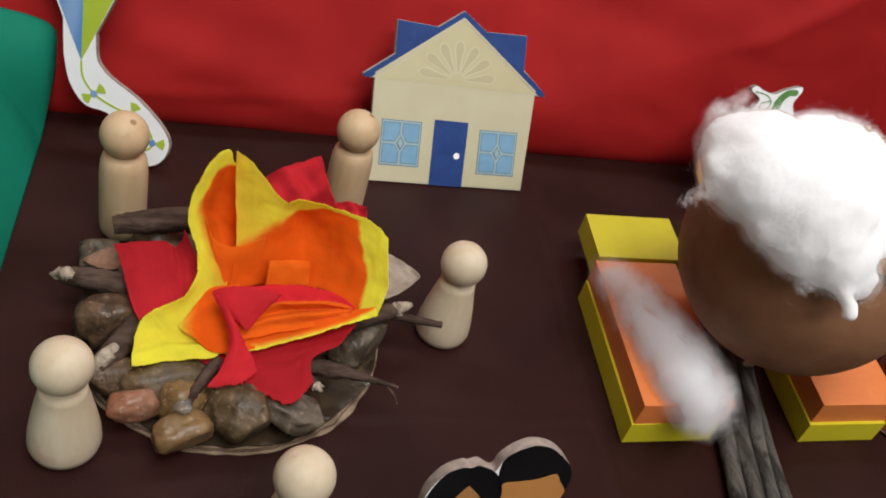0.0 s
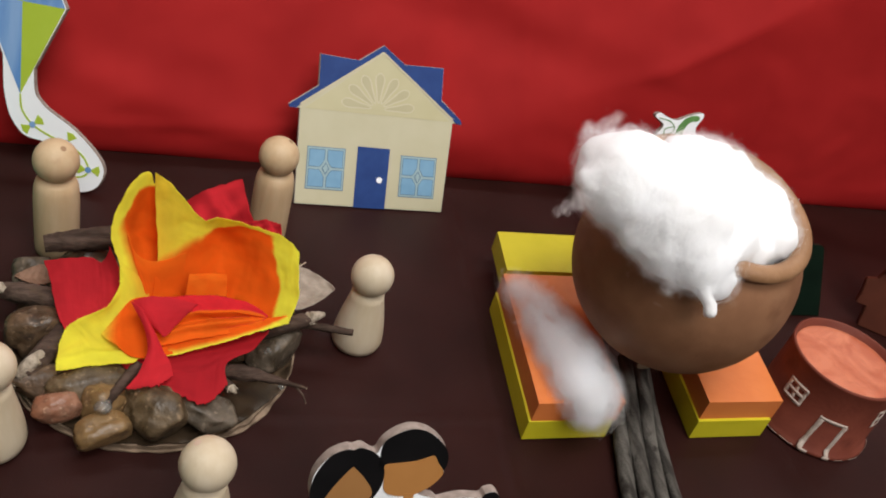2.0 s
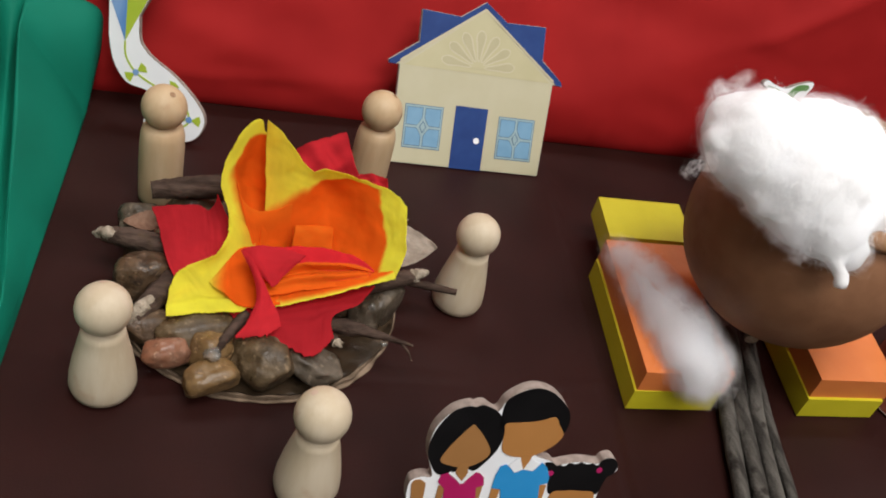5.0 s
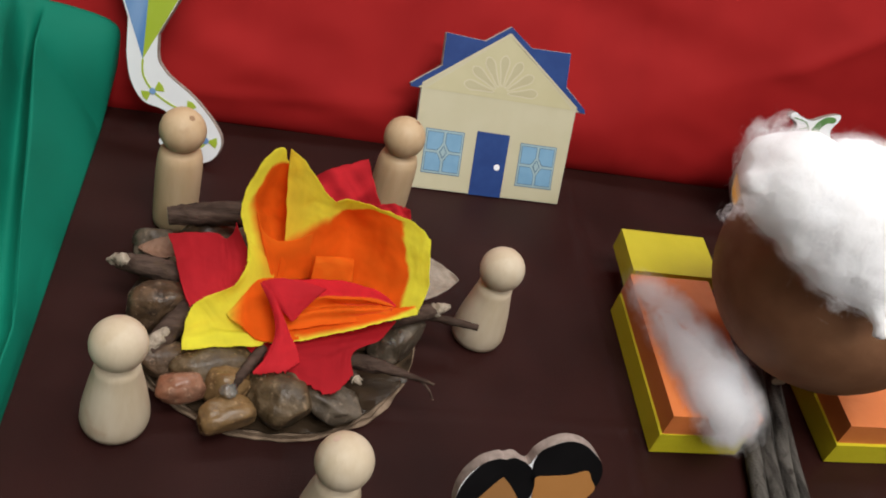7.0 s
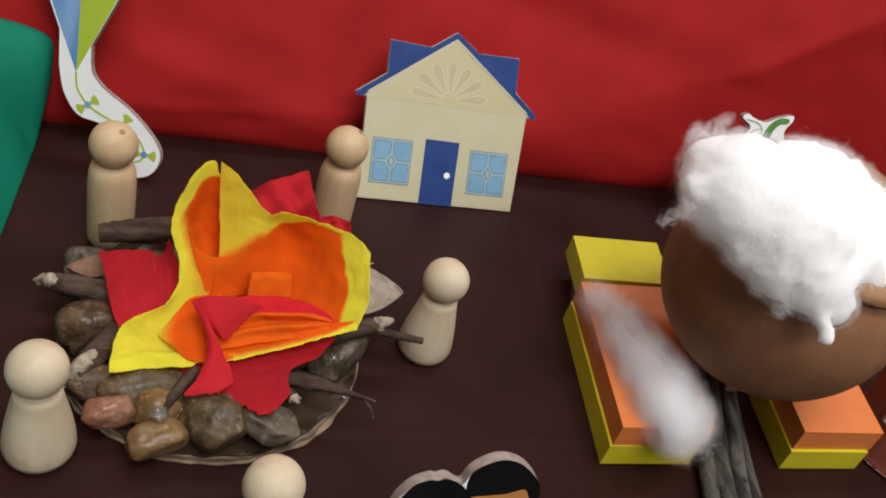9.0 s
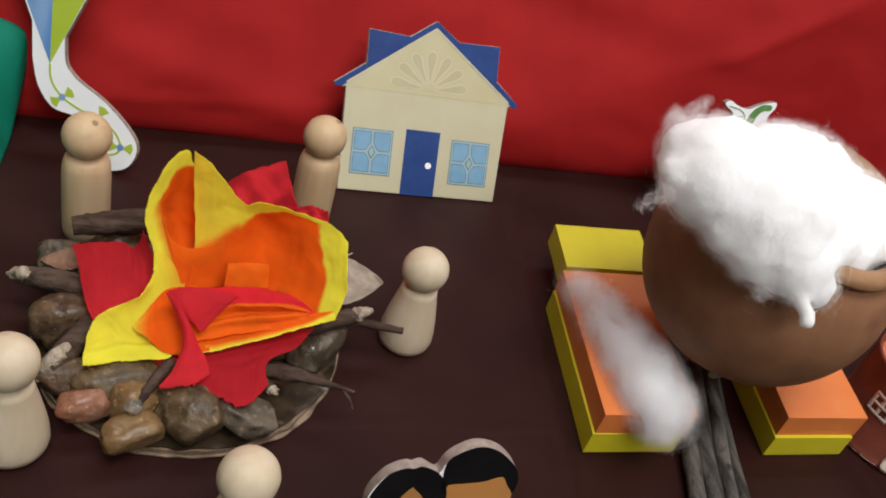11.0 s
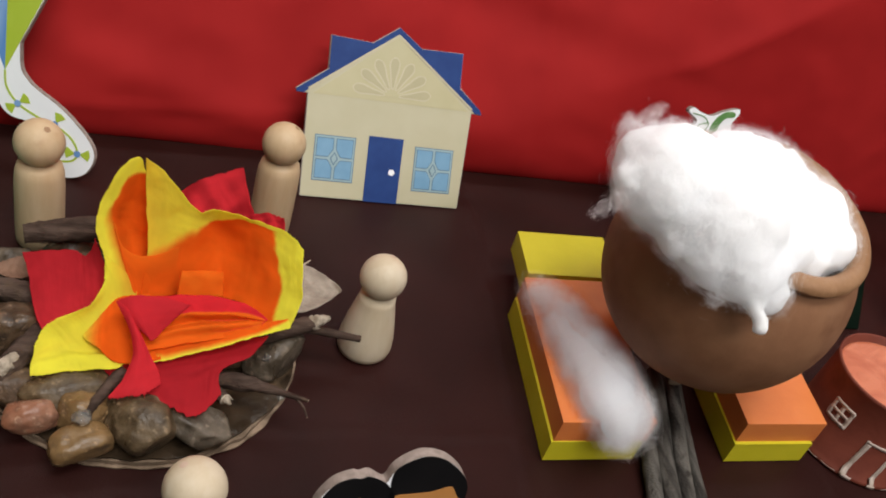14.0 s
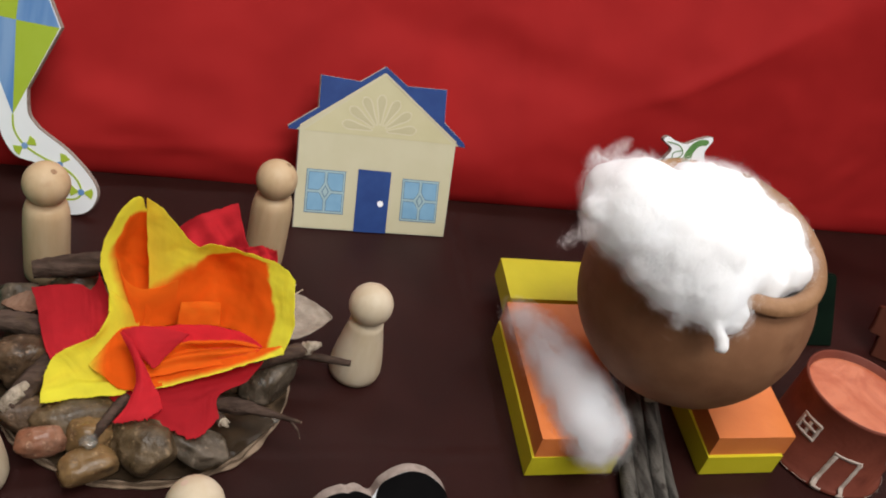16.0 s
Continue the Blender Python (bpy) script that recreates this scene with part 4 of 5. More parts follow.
# ---------------------------------------------------------------- painted hut
def hut():
    t = thing("toy_hut", at(282.5, -40, 0, 0, 0, -23), "round brown painted tub as a hut with white door and windows", "toy hut")
    r0, r1, h = 27.5, 25.5, 40
    prof = [(0, 1), (r0 + 1.2, 0), (r0 + 1.6, 0.8), (r0 + 1.0, 2.2), (r0 - 0.4, 3.2), (r1 + 0.2, h - 3), (r1 + 0.7, h - 1.4), (r1 + 0.8, h - 0.2), (r1 + 0.3, h + 0.2), (r1 - 0.4, h), (r1 - 0.8, h - 3.1), (r1 - 1.6, h - 3.6)]
    part("wall", revolve_bm(prof, 64, 0.01, 2), M_HUT, t)
    part("roof_disc", revolve_bm([(r1 - 0.8, h - 4.1)] + [((r1 - 1.6) * (1 - k / 40), h - 3.3 - 0.02 * k + 0.018 * math.sin(k * 1.25 + 2 * noise.noise(Vector((k * 0.3, 0, 0))))) for k in range(41)], 64, 0.0, 5), M_HUT_TOP, t, "coral painted recessed top")

    def stroke(points, width, parent, name="stroke"):
        bm = bmesh.new()
        pts = [Vector((*p, 0)) for p in points]
        n = 14
        mid = spline([tuple(p) for p in pts], n) if len(pts) > 2 else [pts[0].lerp(pts[1], k / (n - 1)) for k in range(n)]
        left, right = [], []
        for i, p in enumerate(mid):
            d = (mid[min(i + 1, n - 1)] - mid[max(i - 1, 0)]).normalized()
            s = Vector((-d.y, d.x, 0)) * width / 2 * (1 + 0.35 * noise.noise(Vector((p.x * 0.7, p.y * 0.7, 3))))
            for q, out in ((p + s, left), (p - s, right)):
                rr = r0 - 0.4 + (r1 + 0.4 - r0 + 0.4) * (q.y - 3.2) / (h - 6.2) + 0.12
                if q.y > h - 2.5:
                    rr = r1 + 0.95
                if q.y < 3.2:
                    rr = r0 + 1.95
                a = q.x / 27.0
                out.append(bm.verts.new((rr * math.sin(a) * MM, -rr * math.cos(a) * MM, q.y * MM)))
        for i in range(n - 1):
            bm.faces.new((left[i], left[i + 1], right[i + 1], right[i]))
        ob = part(name, bm, M_CHALK, parent, "white painted stroke")
        thicken(ob, 0.06, 0)

    stroke([(-9.6, 1.4), (-8.0, 21)], 2.2, t, "door_stroke")
    stroke([(-9.4, 21.2), (4.0, 20.6)], 1.7, t, "door_stroke")
    stroke([(3.6, 20.6), (2.2, 1.4)], 2.1, t, "door_stroke")
    for cx, dz in ((-24.6, -0.6), (22.5, 0.5)):
        for a, b in (((cx - 5.2, 20.5), (cx + 5.2, 20.5)), ((cx - 5.2, 29), (cx + 5.2, 29)), ((cx - 4.6, 20), (cx - 4.6, 29.5)), ((cx + 4.6, 20), (cx + 4.6, 29.5)), ((cx, 20.5), (cx, 29)), ((cx - 4, 24.8), (cx + 4, 24.8))):
            stroke([(a[0], a[1] + dz), (b[0], b[1] + dz)], 1.8, t, "window_stroke")
    rng = random.Random(8)
    for a, b, w in ((-37, -27, 0.45), (-25.5, -20, 0.3), (-18.5, -12, 0.4), (7.5, 11, 0.25), (15, 21, 0.4), (24, 27, 0.3), (29, 36, 0.5)):
        z = 1.1 + rng.uniform(-0.2, 0.5)
        stroke([(a, z), ((a + b) / 2, z + rng.uniform(-0.3, 0.3)), (b, z + rng.uniform(-0.3, 0.3))], w, t, "base_stroke")
    stroke([(-9.8, 1.6), (-5.8, 1.5)], 2.0, t, "base_stroke")
    stroke([(1.0, 1.4), (4.2, 1.4)], 1.8, t, "base_stroke")


hut()


# ---------------------------------------------------------------- boards behind the hut
def green_board():
    t = thing("green_board", at(326, 30, 0, -20), "dark green painted block standing behind the clay pot", "toy block")
    outline = [(-30, 0), (11.5, 0), (9.5, 9), (6.2, 22), (3.0, 34.6), (1.6, 40), (-0.4, 41.8), (-7.6, 42.2), (-26, 40)]
    part("block", slab_bm(outline, 5, 0, 0.8), [M_DKGREEN, M_DKGREEN], t, smooth=False)


def brown_board():
    t = thing("brown_board", at(372, 15, 0) @ pose(0, 0, 0, 0, 0, -36) @ pose(0, 0, 0, -20), "brown stepped board with a coral slotted panel on top", "toy building")
    outline = [(-14.6, 0), (34, 0), (34, 40), (-14, 40), (-14.8, 34.9), (-16.6, 29.2), (-21.6, 27.2), (-22.1, 26), (-21.0, 16.5), (-21.4, 12.6), (-20.6, 11.8), (-15.6, 11.8)]
    part("board", slab_bm(outline, 5, 0, 0.5), [M_BLK_BROWN, M_BLK_BROWN], t, smooth=False)
    up = [(p.x, p.y) for p in spline([(*p, 0) for p in ((-12.8, 34), (-4, 33.2), (14, 33.4), (30, 33.4), (31, 50), (30, 84), (14, 83), (-20, 76.4), (-25.6, 74.4), (-27.6, 70.6), (-22.4, 54), (-17.4, 39))], 60, closed=True)]
    panel = part("panel", slab_bm(up, 3, 3.2, 0.6), [M_HUT_TOP, M_EDGE], t, "coral painted panel", smooth=False)
    part("slot", print_bm([[(-16.2, 52.0), (-13.8, 53.0), (-18.2, 65.6), (-20.4, 64.4)]], 3.4, 0.2), M_BLACK, panel, "black slot", smooth=False)


green_board()
brown_board()


# ---------------------------------------------------------------- the camp fire
def disc():
    """Corrugated cardboard: two liners with the fluting between them, torn unevenly round the edge."""
    t = thing("cardboard_disc", at(-21.5, 4.5, 0), "round piece of brown corrugated cardboard with torn edge", "cardboard")

    def layer(name, z0, z1, grow, rag, seed, wave, m, label):
        bm = bmesh.new()
        n = 220
        rings = []
        for z in (z0, z1):
            ring = []
            for k in range(n):
                a = 2 * math.pi * k / n
                r = 56.3 + grow + rag * noise.noise(Vector((math.cos(a) * 2.2, math.sin(a) * 2.2, seed))) + 0.6 * rag * noise.noise(Vector((math.cos(a) * 8, math.sin(a) * 8, seed)))
                ring.append(bm.verts.new((r * math.cos(a) * MM, r * math.sin(a) * MM, (z + wave * math.sin(k * 1.3) + 0.35 * noise.noise(Vector((math.cos(a) * 3, math.sin(a) * 3, seed + 2))) * (1 if z > 0.3 else 0)) * MM)))
            rings.append(ring)
        for k in range(n):
            bm.faces.new((rings[0][k], rings[0][(k + 1) % n], rings[1][(k + 1) % n], rings[1][k]))
        for ring, z in zip(rings, (z0, z1)):
            c = bm.verts.new((0, 0, z * MM))
            for k in range(n):
                bm.faces.new((ring[k], ring[(k + 1) % n], c))
        bmesh.ops.recalc_face_normals(bm, faces=list(bm.faces))
        part(name, bm, m, t, label, smooth=False)

    layer("lower_liner", 0.0, 0.5, 0.2, 1.6, 1.0, 0.0, M_CARD_EDGE, "pale torn lower paper")
    layer("fluting", 0.9, 2.6, -0.6, 1.4, 3.0, 0.35, M_CARD_EDGE, "pale torn fluting")
    # this layer's colour also carries the shade below the flames
    layer("upper_liner", 3.0, 3.6, -0.6, 1.8, 6.0, 0.0, M_CARD_TOP, "dark glossy brown upper paper, darkened further for flame shade")


disc()

STONE_BROWN = stone_material("brown_stone", (0.056, 0.033, 0.018), (0.130, 0.080, 0.045), (0.030, 0.018, 0.011))
STONE_OLIVE = stone_material("olive_stone", (0.050, 0.032, 0.016), (0.112, 0.075, 0.038), (0.135, 0.094, 0.054))
STONE_PINK = stone_material("pink_stone", (0.20, 0.082, 0.045), (0.30, 0.155, 0.098), (0.13, 0.060, 0.036), 0.28, 0.3)
STONE_TAN = stone_material("tan_stone", (0.135, 0.078, 0.032), (0.225, 0.14, 0.062), (0.095, 0.055, 0.025), 0.30, 0.22)
STONE_GREY = stone_material("grey_stone", (0.048, 0.036, 0.024), (0.098, 0.076, 0.053), (0.13, 0.10, 0.072))


def pebble(x, y, z, rx, ry, rz, turn, seed, m, label, rough=0.26, cuts=8):
    ob = link("pebble", lump_bm(rx, ry, rz, seed, rough, 4, cuts), m)
    ob.matrix_world = at(x, y, z, 0, 0, turn)
    tagged(ob, label, "stone", "stones round the fire")


pebble(-65, -1, 12.5, 10.2, 10, 9.5, 20, 1, STONE_BROWN, "rounded dark brown stone on the cardboard disc")
pebble(-63, -24, 8.5, 9.5, 6.5, 6, 10, 2, STONE_BROWN, "small brown stone below a split twig")
pebble(-56.0, -37.0, 9.5, 8.0, 5.6, 5.2, 12, 3, STONE_PINK, "small pinkish glossy stone at the disc's edge", 0.2, 3)
pebble(-45.5, -28.5, 11, 14, 8, 6.5, 6, 4, STONE_OLIVE, "long dark olive stone under the yellow paper", 0.2, 3)
pebble(-41, -37, 10, 8.2, 6.6, 7.0, -20, 5, STONE_TAN, "brown stone with a drop of hot glue", 0.2, 3)
pebble(-40.4, -48.0, 8.0, 9.4, 5.8, 6.0, 14, 6, STONE_TAN, "smooth tan stone at the front of the disc", 0.2, 3)
pebble(-21.5, -41, 10.0, 12.0, 9.6, 8.6, -12, 7, STONE_OLIVE, "large angular grey brown stone")
pebble(-3.5, -39, 8, 10.5, 8, 6.4, -20, 8, STONE_GREY, "dark grey stone under the red paper")
pebble(23.5, -6, 10.6, 11, 10.4, 8.4, 15, 9, STONE_GREY, "smooth grey stone beside the twigs", 0.2, 3)
pebble(-70.5, 32.5, 10.5, 8.4, 8.6, 8, 0, 10, STONE_GREY, "rough grey stone under the short log")
pebble(-50, 40, 11, 12, 9, 8, 0, 11, STONE_BROWN, "brown stone behind the paper flames")
pebble(-20, 52, 10.5, 13, 9, 8, 0, 12, STONE_GREY, "grey stone at the back of the disc")
pebble(10, 46, 10.5, 13, 9, 8, 20, 13, STONE_BROWN, "brown stone at the back of the disc")
pebble(-25, 0, 9, 20, 18, 6.5, 0, 14, STONE_BROWN, "flat brown stone in the middle under the flames")
pebble(5, 5, 9, 18, 18, 6.5, 0, 15, STONE_BROWN, "flat dark stone in the middle under the flames")

for gx, gy, gz, size, gseed in ((-40.5, -43.2, 16.2, 2.6, 21), (-27.5, -47.5, 11.5, 1.1, 22), (21, -14.5, 15.6, 1.7, 23), (26, -24, 4.0, 1.2, 24), (-51, -34, 12.6, 1.0, 25)):
    glue = link("glue_drop", lump_bm(size * 1.1, size, size * 0.65, gseed, 0.6), M_GLUE)
    glue.matrix_world = at(gx, gy, gz)
    tagged(glue, "shiny clear drop of hot glue on a stone", "glue", "drops of glue")


def log(points, radii, seed, label, caps=(1, 1), splinter=0, rough=0.16, m=None, bare=0):
    t = thing("fire_twig", Matrix.Identity(4), label, "twig", "twigs of the fire")
    part("stem", tube_bm(points, radii, 14, 30, rough, seed, caps), [m or M_BARK, M_CUT], t)
    rng = random.Random(seed)
    if bare:
        a, b = Vector(points[0]), Vector(points[1])
        up = Vector((-0.1, -0.35, 0.6)).normalized() * radii[0] * 0.75
        part("bare_wood", tube_bm([a - (b - a) * 0.18 + up * 0.6, a.lerp(b, bare * 0.5) + up, a.lerp(b, bare) + up * 0.7], [radii[0] * 0.5, radii[0] * 0.86, radii[0] * 0.35], 9, 22, 0.34, seed + 30), M_BARE, t, "pale split wood without bark")
    if splinter:
        a, b = (Vector(points[0]), Vector(points[1])) if splinter < 0 else (Vector(points[-1]), Vector(points[-2]))
        r = radii[0] if splinter < 0 else radii[-1]
        d = (a - b).normalized()
        s1 = d.cross(Vector((0, 0, 1))).normalized()
        s2 = s1.cross(d)
        tip = a + d * r * 1.5 - s2 * r * 0.25
        part("broken_end", tube_bm([a - d * r * 1.4, a + d * r * 0.2, tip], [r * 0.92, r * 0.80, r * 0.22], 11, 14, 0.55, seed + 60, squash=0.72), M_BARE, t, "pale torn wood at the broken end")
        for k in range(9):
            ang, rad = rng.uniform(0, 6.28), r * rng.uniform(0.3, 0.85)
            off = (s1 * math.cos(ang) + s2 * math.sin(ang)) * rad
            p = a + off - d * 2.0
            q = a + off * 1.1 + d * rng.uniform(0.6, 2.8)
            part("splinter", tube_bm([p, p.lerp(q, 0.5), q], [0.6, 0.5, 0.15], 5, 5, 0.3, k), M_BARE, t, "pale splinter")
    return t


log([(-66.5, 35.5, 24.6), (-53, 37.5, 26), (-36, 39, 27)], [3.6, 4.7, 5.4], 1, "short thick piece of dark branch lying behind the flames")
log([(-82.6, 16.6, 16.4), (-73, 13.5, 17.5), (-58, 9, 18)], [3.0, 4.2, 4.8], 2, "broken dark branch with a pale cut end", splinter=-1, bare=0.55)
log([(-68.5, -25, 13), (-61, -16, 16), (-50, -2, 19)], [3.4, 4.4, 4.6], 3, "thick split twig with a pale splintered end", splinter=-1, bare=1.0)
log([(-39.8, -42.4, 15), (-36, -36, 17), (-29, -25, 18)], [1.4, 1.9, 2.3], 4, "dark twig glued between two stones")
broken = log([(2, -17, 20), (20, -9, 22), (37, -3.2, 22)], [3.6, 3.7, 3.0], 5, "broken dark twig with a pale splintered end", splinter=1, caps=(1, 0))
part("bare_wood", tube_bm([(35, -3.8, 22.5), (39.5, -2.2, 22.8), (44, -0.4, 22.6)], [2.5, 2.5, 1.0], 10, 14, 0.4, 44), M_BARE, broken, "pale split wood without bark")
log([(26, 2, 17.5), (40, -2, 17.5), (56.5, -6.0, 17.6)], [2.0, 1.8, 1.3], 6, "thin straight brown twig pointing at a peg doll")
log([(-2, -22, 13), (12, -28, 16), (23, -33.5, 18), (32.5, -38.6, 19.5)], [3.4, 2.8, 1.3, 0.5], 7, "thin bent bark strip over the disc's edge", rough=0.3)
log([(28, -36, 18.8), (31, -40, 17.5), (32, -43.5, 16.5)], [0.6, 0.45, 0.3], 8, "hair thin side shoot of a twig", rough=0.2)
log([(-6, -17, 10), (0, -26, 12), (5, -33, 13.5)], [2.4, 2.4, 2.0], 9, "short twig with a frayed end under red paper", splinter=1)


def leaf(pts, mat, label):
    """A dry leaf blade between a stalk and a tip, with a curled skin and raised veins."""
    (x0, y0, z0), (x1, y1, z1), half = pts
    a, b = Vector((x0, y0, z0)), Vector((x1, y1, z1))
    d = b - a
    side = d.cross(Vector((0, 0, 1))).normalized()

    def fn(u, v):
        w = half * math.sin(math.pi * u ** 0.8) ** 0.8 * (v - 0.5) * 2
        p = a + d * u + side * w
        p.z += 2.4 * (v - 0.5) ** 2 * 4 * 0.6 + 0.35 * abs(math.sin(u * 22 + abs(v - 0.5) * 6)) - 1.2 * math.sin(u * 3)
        return p

    ob = link("dry_leaf", grid_bm(fn, 40, 17), mat)
    thicken(ob, 0.3, 0)
    tagged(ob, label, "leaf")


log([(30, 24, 21), (34, 28, 25), (36.5, 31, 27)], [0.5, 0.4, 0.25], 11, "hair thin torn fibre beside a dry leaf", rough=0.2, m=M_CUT)
log([(31, 23, 21), (35.5, 27, 24), (39.5, 30, 25)], [0.5, 0.4, 0.25], 12, "hair thin torn fibre beside a dry leaf", rough=0.2, m=M_CUT)
leaf(((18, 22, 18), (51.5, 18, 19.5), 15), M_LEAF, "pale grey curled dry leaf beside the flames")
leaf(((-58, 24, 20), (-76, 22, 17.6), 6), M_LEAF2, "curled brown dry leaf under a branch")


# ---------------------------------------------------------------- paper flames
def toned(bm, tones):
    """Writes each point's place between the sheet's two colours."""
    layer = bm.verts.layers.float.new("tone")
    for v, tone in zip(bm.verts, tones):
        v[layer] = tone
    return bm


def curve_at(pts, u):
    k = len(pts) - 1
    i = min(int(u * k), k - 1)
    f = u * k - i
    a, b, c, d = (pts[min(max(i + j, 0), k)] for j in (-1, 0, 1, 2))
    return 0.5 * (2 * b + (c - a) * f + (2 * a - 5 * b + 4 * c - d) * f * f + (3 * b - a - 3 * c + d) * f ** 3)


def steps_at(pairs, x):
    """Straight-line reading of a table of (place, value)."""
    for (x0, y0), (x1, y1) in zip(pairs, pairs[1:]):
        if x <= x1:
            return y0 + (y1 - y0) * max(0.0, x - x0) / (x1 - x0)
    return pairs[-1][1]


def patch(name, net, m, label, parent, n=34, ripple=0.6, seed=0, tone=None, rag=0.5, pleat=0.0, rows=None):
    """A bent paper sheet from rows of control points; tone(u, v) places it between two colours, pleat raises fine folds
    across it.
    """
    net = [[Vector(p) for p in row] for row in net]
    tones = []
    nv = rows or n

    def fn(u, v):
        cols = [curve_at(row, u) for row in net]
        q = curve_at(cols, v)
        tones.append(ease(tone(u, v)) if tone else ease(0.5 + 1.2 * noise.noise(Vector((u * 4, v * 4, seed)))))
        q = q + Vector((noise.noise(q * 0.15 + Vector((seed, 0, 0))), noise.noise(q * 0.15 + Vector((0, seed, 3))), noise.noise(q * 0.15 + Vector((3, 0, seed))))) * 2.0 * ripple
        q = q + Vector((0, noise.noise(q * 0.42 + Vector((seed, 5, 0))), noise.noise(q * 0.42 + Vector((5, 0, seed))))) * 0.6 * ripple
        if pleat:
            q.z += pleat * (noise.noise(Vector((u * 14, v * 1.5, seed))) + 0.6 * noise.noise(Vector((u * 31, v * 2.5, seed + 3))))
        if v > 0.97 or v < 0.02:
            out = (cols[-1] - cols[-2]).normalized() if v > 0.5 else (cols[0] - cols[1]).normalized()
            q += out * rag * (noise.noise(Vector((u * 26, seed, v))) + 0.8 * noise.noise(Vector((u * 70, seed, 3))))
        return q

    bm = grid_bm(fn, n, nv)
    bm.verts.index_update()
    wide = sum((a - b).length for a, b in zip(net[len(net) // 2], net[len(net) // 2][1:]))
    tall = sum((a[len(a) // 2] - b[len(b) // 2]).length for a, b in zip(net, net[1:]))
    sheet = bm.loops.layers.uv.new("sheet")
    for f in bm.faces:
        for loop in f.loops:
            k = loop.vert.index
            loop[sheet].uv = (k % n / (n - 1) * wide + seed * 17.3, k // n / (nv - 1) * tall + seed * 5.1)
    ob = part(name, toned(bm, tones), m, parent, label)
    thicken(ob, 0.2, 0)
    return ob


def flames():
    t = thing("paper_flames", at(0, 0, 0), "crumpled crepe paper flames in yellow orange and red", "paper flames")

    def back_tone(u, v):
        top = steps_at([(0, 0.69), (0.167, 0.66), (0.333, 0.55), (0.40, 0.38), (0.44, 0.29), (0.5, 0.26), (0.667, 0.23), (0.78, 0.12)], u) + 0.015 * noise.noise(Vector((u * 22, 0, 1)))
        width = steps_at([(0, 0.17), (0.33, 0.18), (0.44, 0.04), (1, 0.028)], u)
        side = 0.775 + 0.035 * v + 0.09 * v * v + 0.008 * noise.noise(Vector((v * 14, 0, 4)))
        return max(min((v - top) / width + 0.5, (side - u) / 0.02 + 0.5), 0.22 * (u < 0.5) * (1 - u * 2) + 0.05)

    patch("back_petal", [[(-26.3, 22, 73.6), (-18.9, 23, 66.4), (-7, 21.3, 52.5), (-1, 22.2, 53), (11, 20, 52), (24, 14, 52), (30, 7, 50)],
                         [(-25.2, 20.6, 59), (-17, 21.5, 54), (-7, 21.5, 48), (1.5, 25.2, 44.4), (12, 20, 48), (23, 10.4, 46), (30, -0.5, 45)],
                         [(-23.6, 13, 37.5), (-16, 17, 38), (-7, 19, 40), (2.5, 21.5, 35), (13, 13.5, 36), (23, -0.6, 37), (30, -8, 38)],
                         [(-25, 2, 24), (-18, 8, 21), (-10, 10, 20), (0, 8, 22), (9, 3, 26), (17, -8, 28), (26, -15, 31)]],
          M_YELLOW_ORANGE, "yellow crepe paper dyed orange towards the middle", t, 84, 0.28, 1, tone=back_tone, rag=0.4, pleat=0.35, rows=60)
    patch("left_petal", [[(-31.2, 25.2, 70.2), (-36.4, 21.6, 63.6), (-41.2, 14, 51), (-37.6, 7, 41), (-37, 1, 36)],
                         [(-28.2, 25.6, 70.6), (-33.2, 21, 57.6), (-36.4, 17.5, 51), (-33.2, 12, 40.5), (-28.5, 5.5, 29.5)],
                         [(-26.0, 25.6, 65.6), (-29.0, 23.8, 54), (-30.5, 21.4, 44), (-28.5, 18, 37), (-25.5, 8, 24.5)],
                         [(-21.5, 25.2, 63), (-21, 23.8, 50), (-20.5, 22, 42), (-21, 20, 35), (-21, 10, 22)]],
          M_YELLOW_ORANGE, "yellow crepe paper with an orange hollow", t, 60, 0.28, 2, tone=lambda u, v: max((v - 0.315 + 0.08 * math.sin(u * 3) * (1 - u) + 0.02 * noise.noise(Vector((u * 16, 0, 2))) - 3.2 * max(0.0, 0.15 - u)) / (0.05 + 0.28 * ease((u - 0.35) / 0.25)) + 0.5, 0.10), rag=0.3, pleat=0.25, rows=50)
    patch("orange_wall", [[(-35.4, 16.0, 49.6), (-34.2, 14.2, 45), (-31.2, 12.2, 40.8), (-26.8, 11.8, 38.2), (-21.6, 12.8, 37.2), (-16.4, 15.4, 37.6), (-11.4, 18.6, 38.4)],
                          [(-32.2, 10.8, 39.4), (-30.4, 9, 35.6), (-28, 8, 32.6), (-25.4, 8.0, 30.6), (-21.4, 9.2, 29.6), (-16.4, 11.6, 29.6), (-11.4, 14.2, 29.8)],
                          [(-28.4, 5.2, 28.8), (-27.2, 4.2, 27.2), (-25.4, 3.8, 25.2), (-23, 4.6, 24.4), (-19.6, 6.0, 23), (-15.4, 8.2, 22.4), (-11, 9.8, 22.2)]],
          M_YELLOW_ORANGE, "orange crepe wall before the hollow", t, 44, 0.15, 3, tone=lambda u, v: 0.82 + 0.3 * v, rag=0.2, pleat=0.2, rows=34)
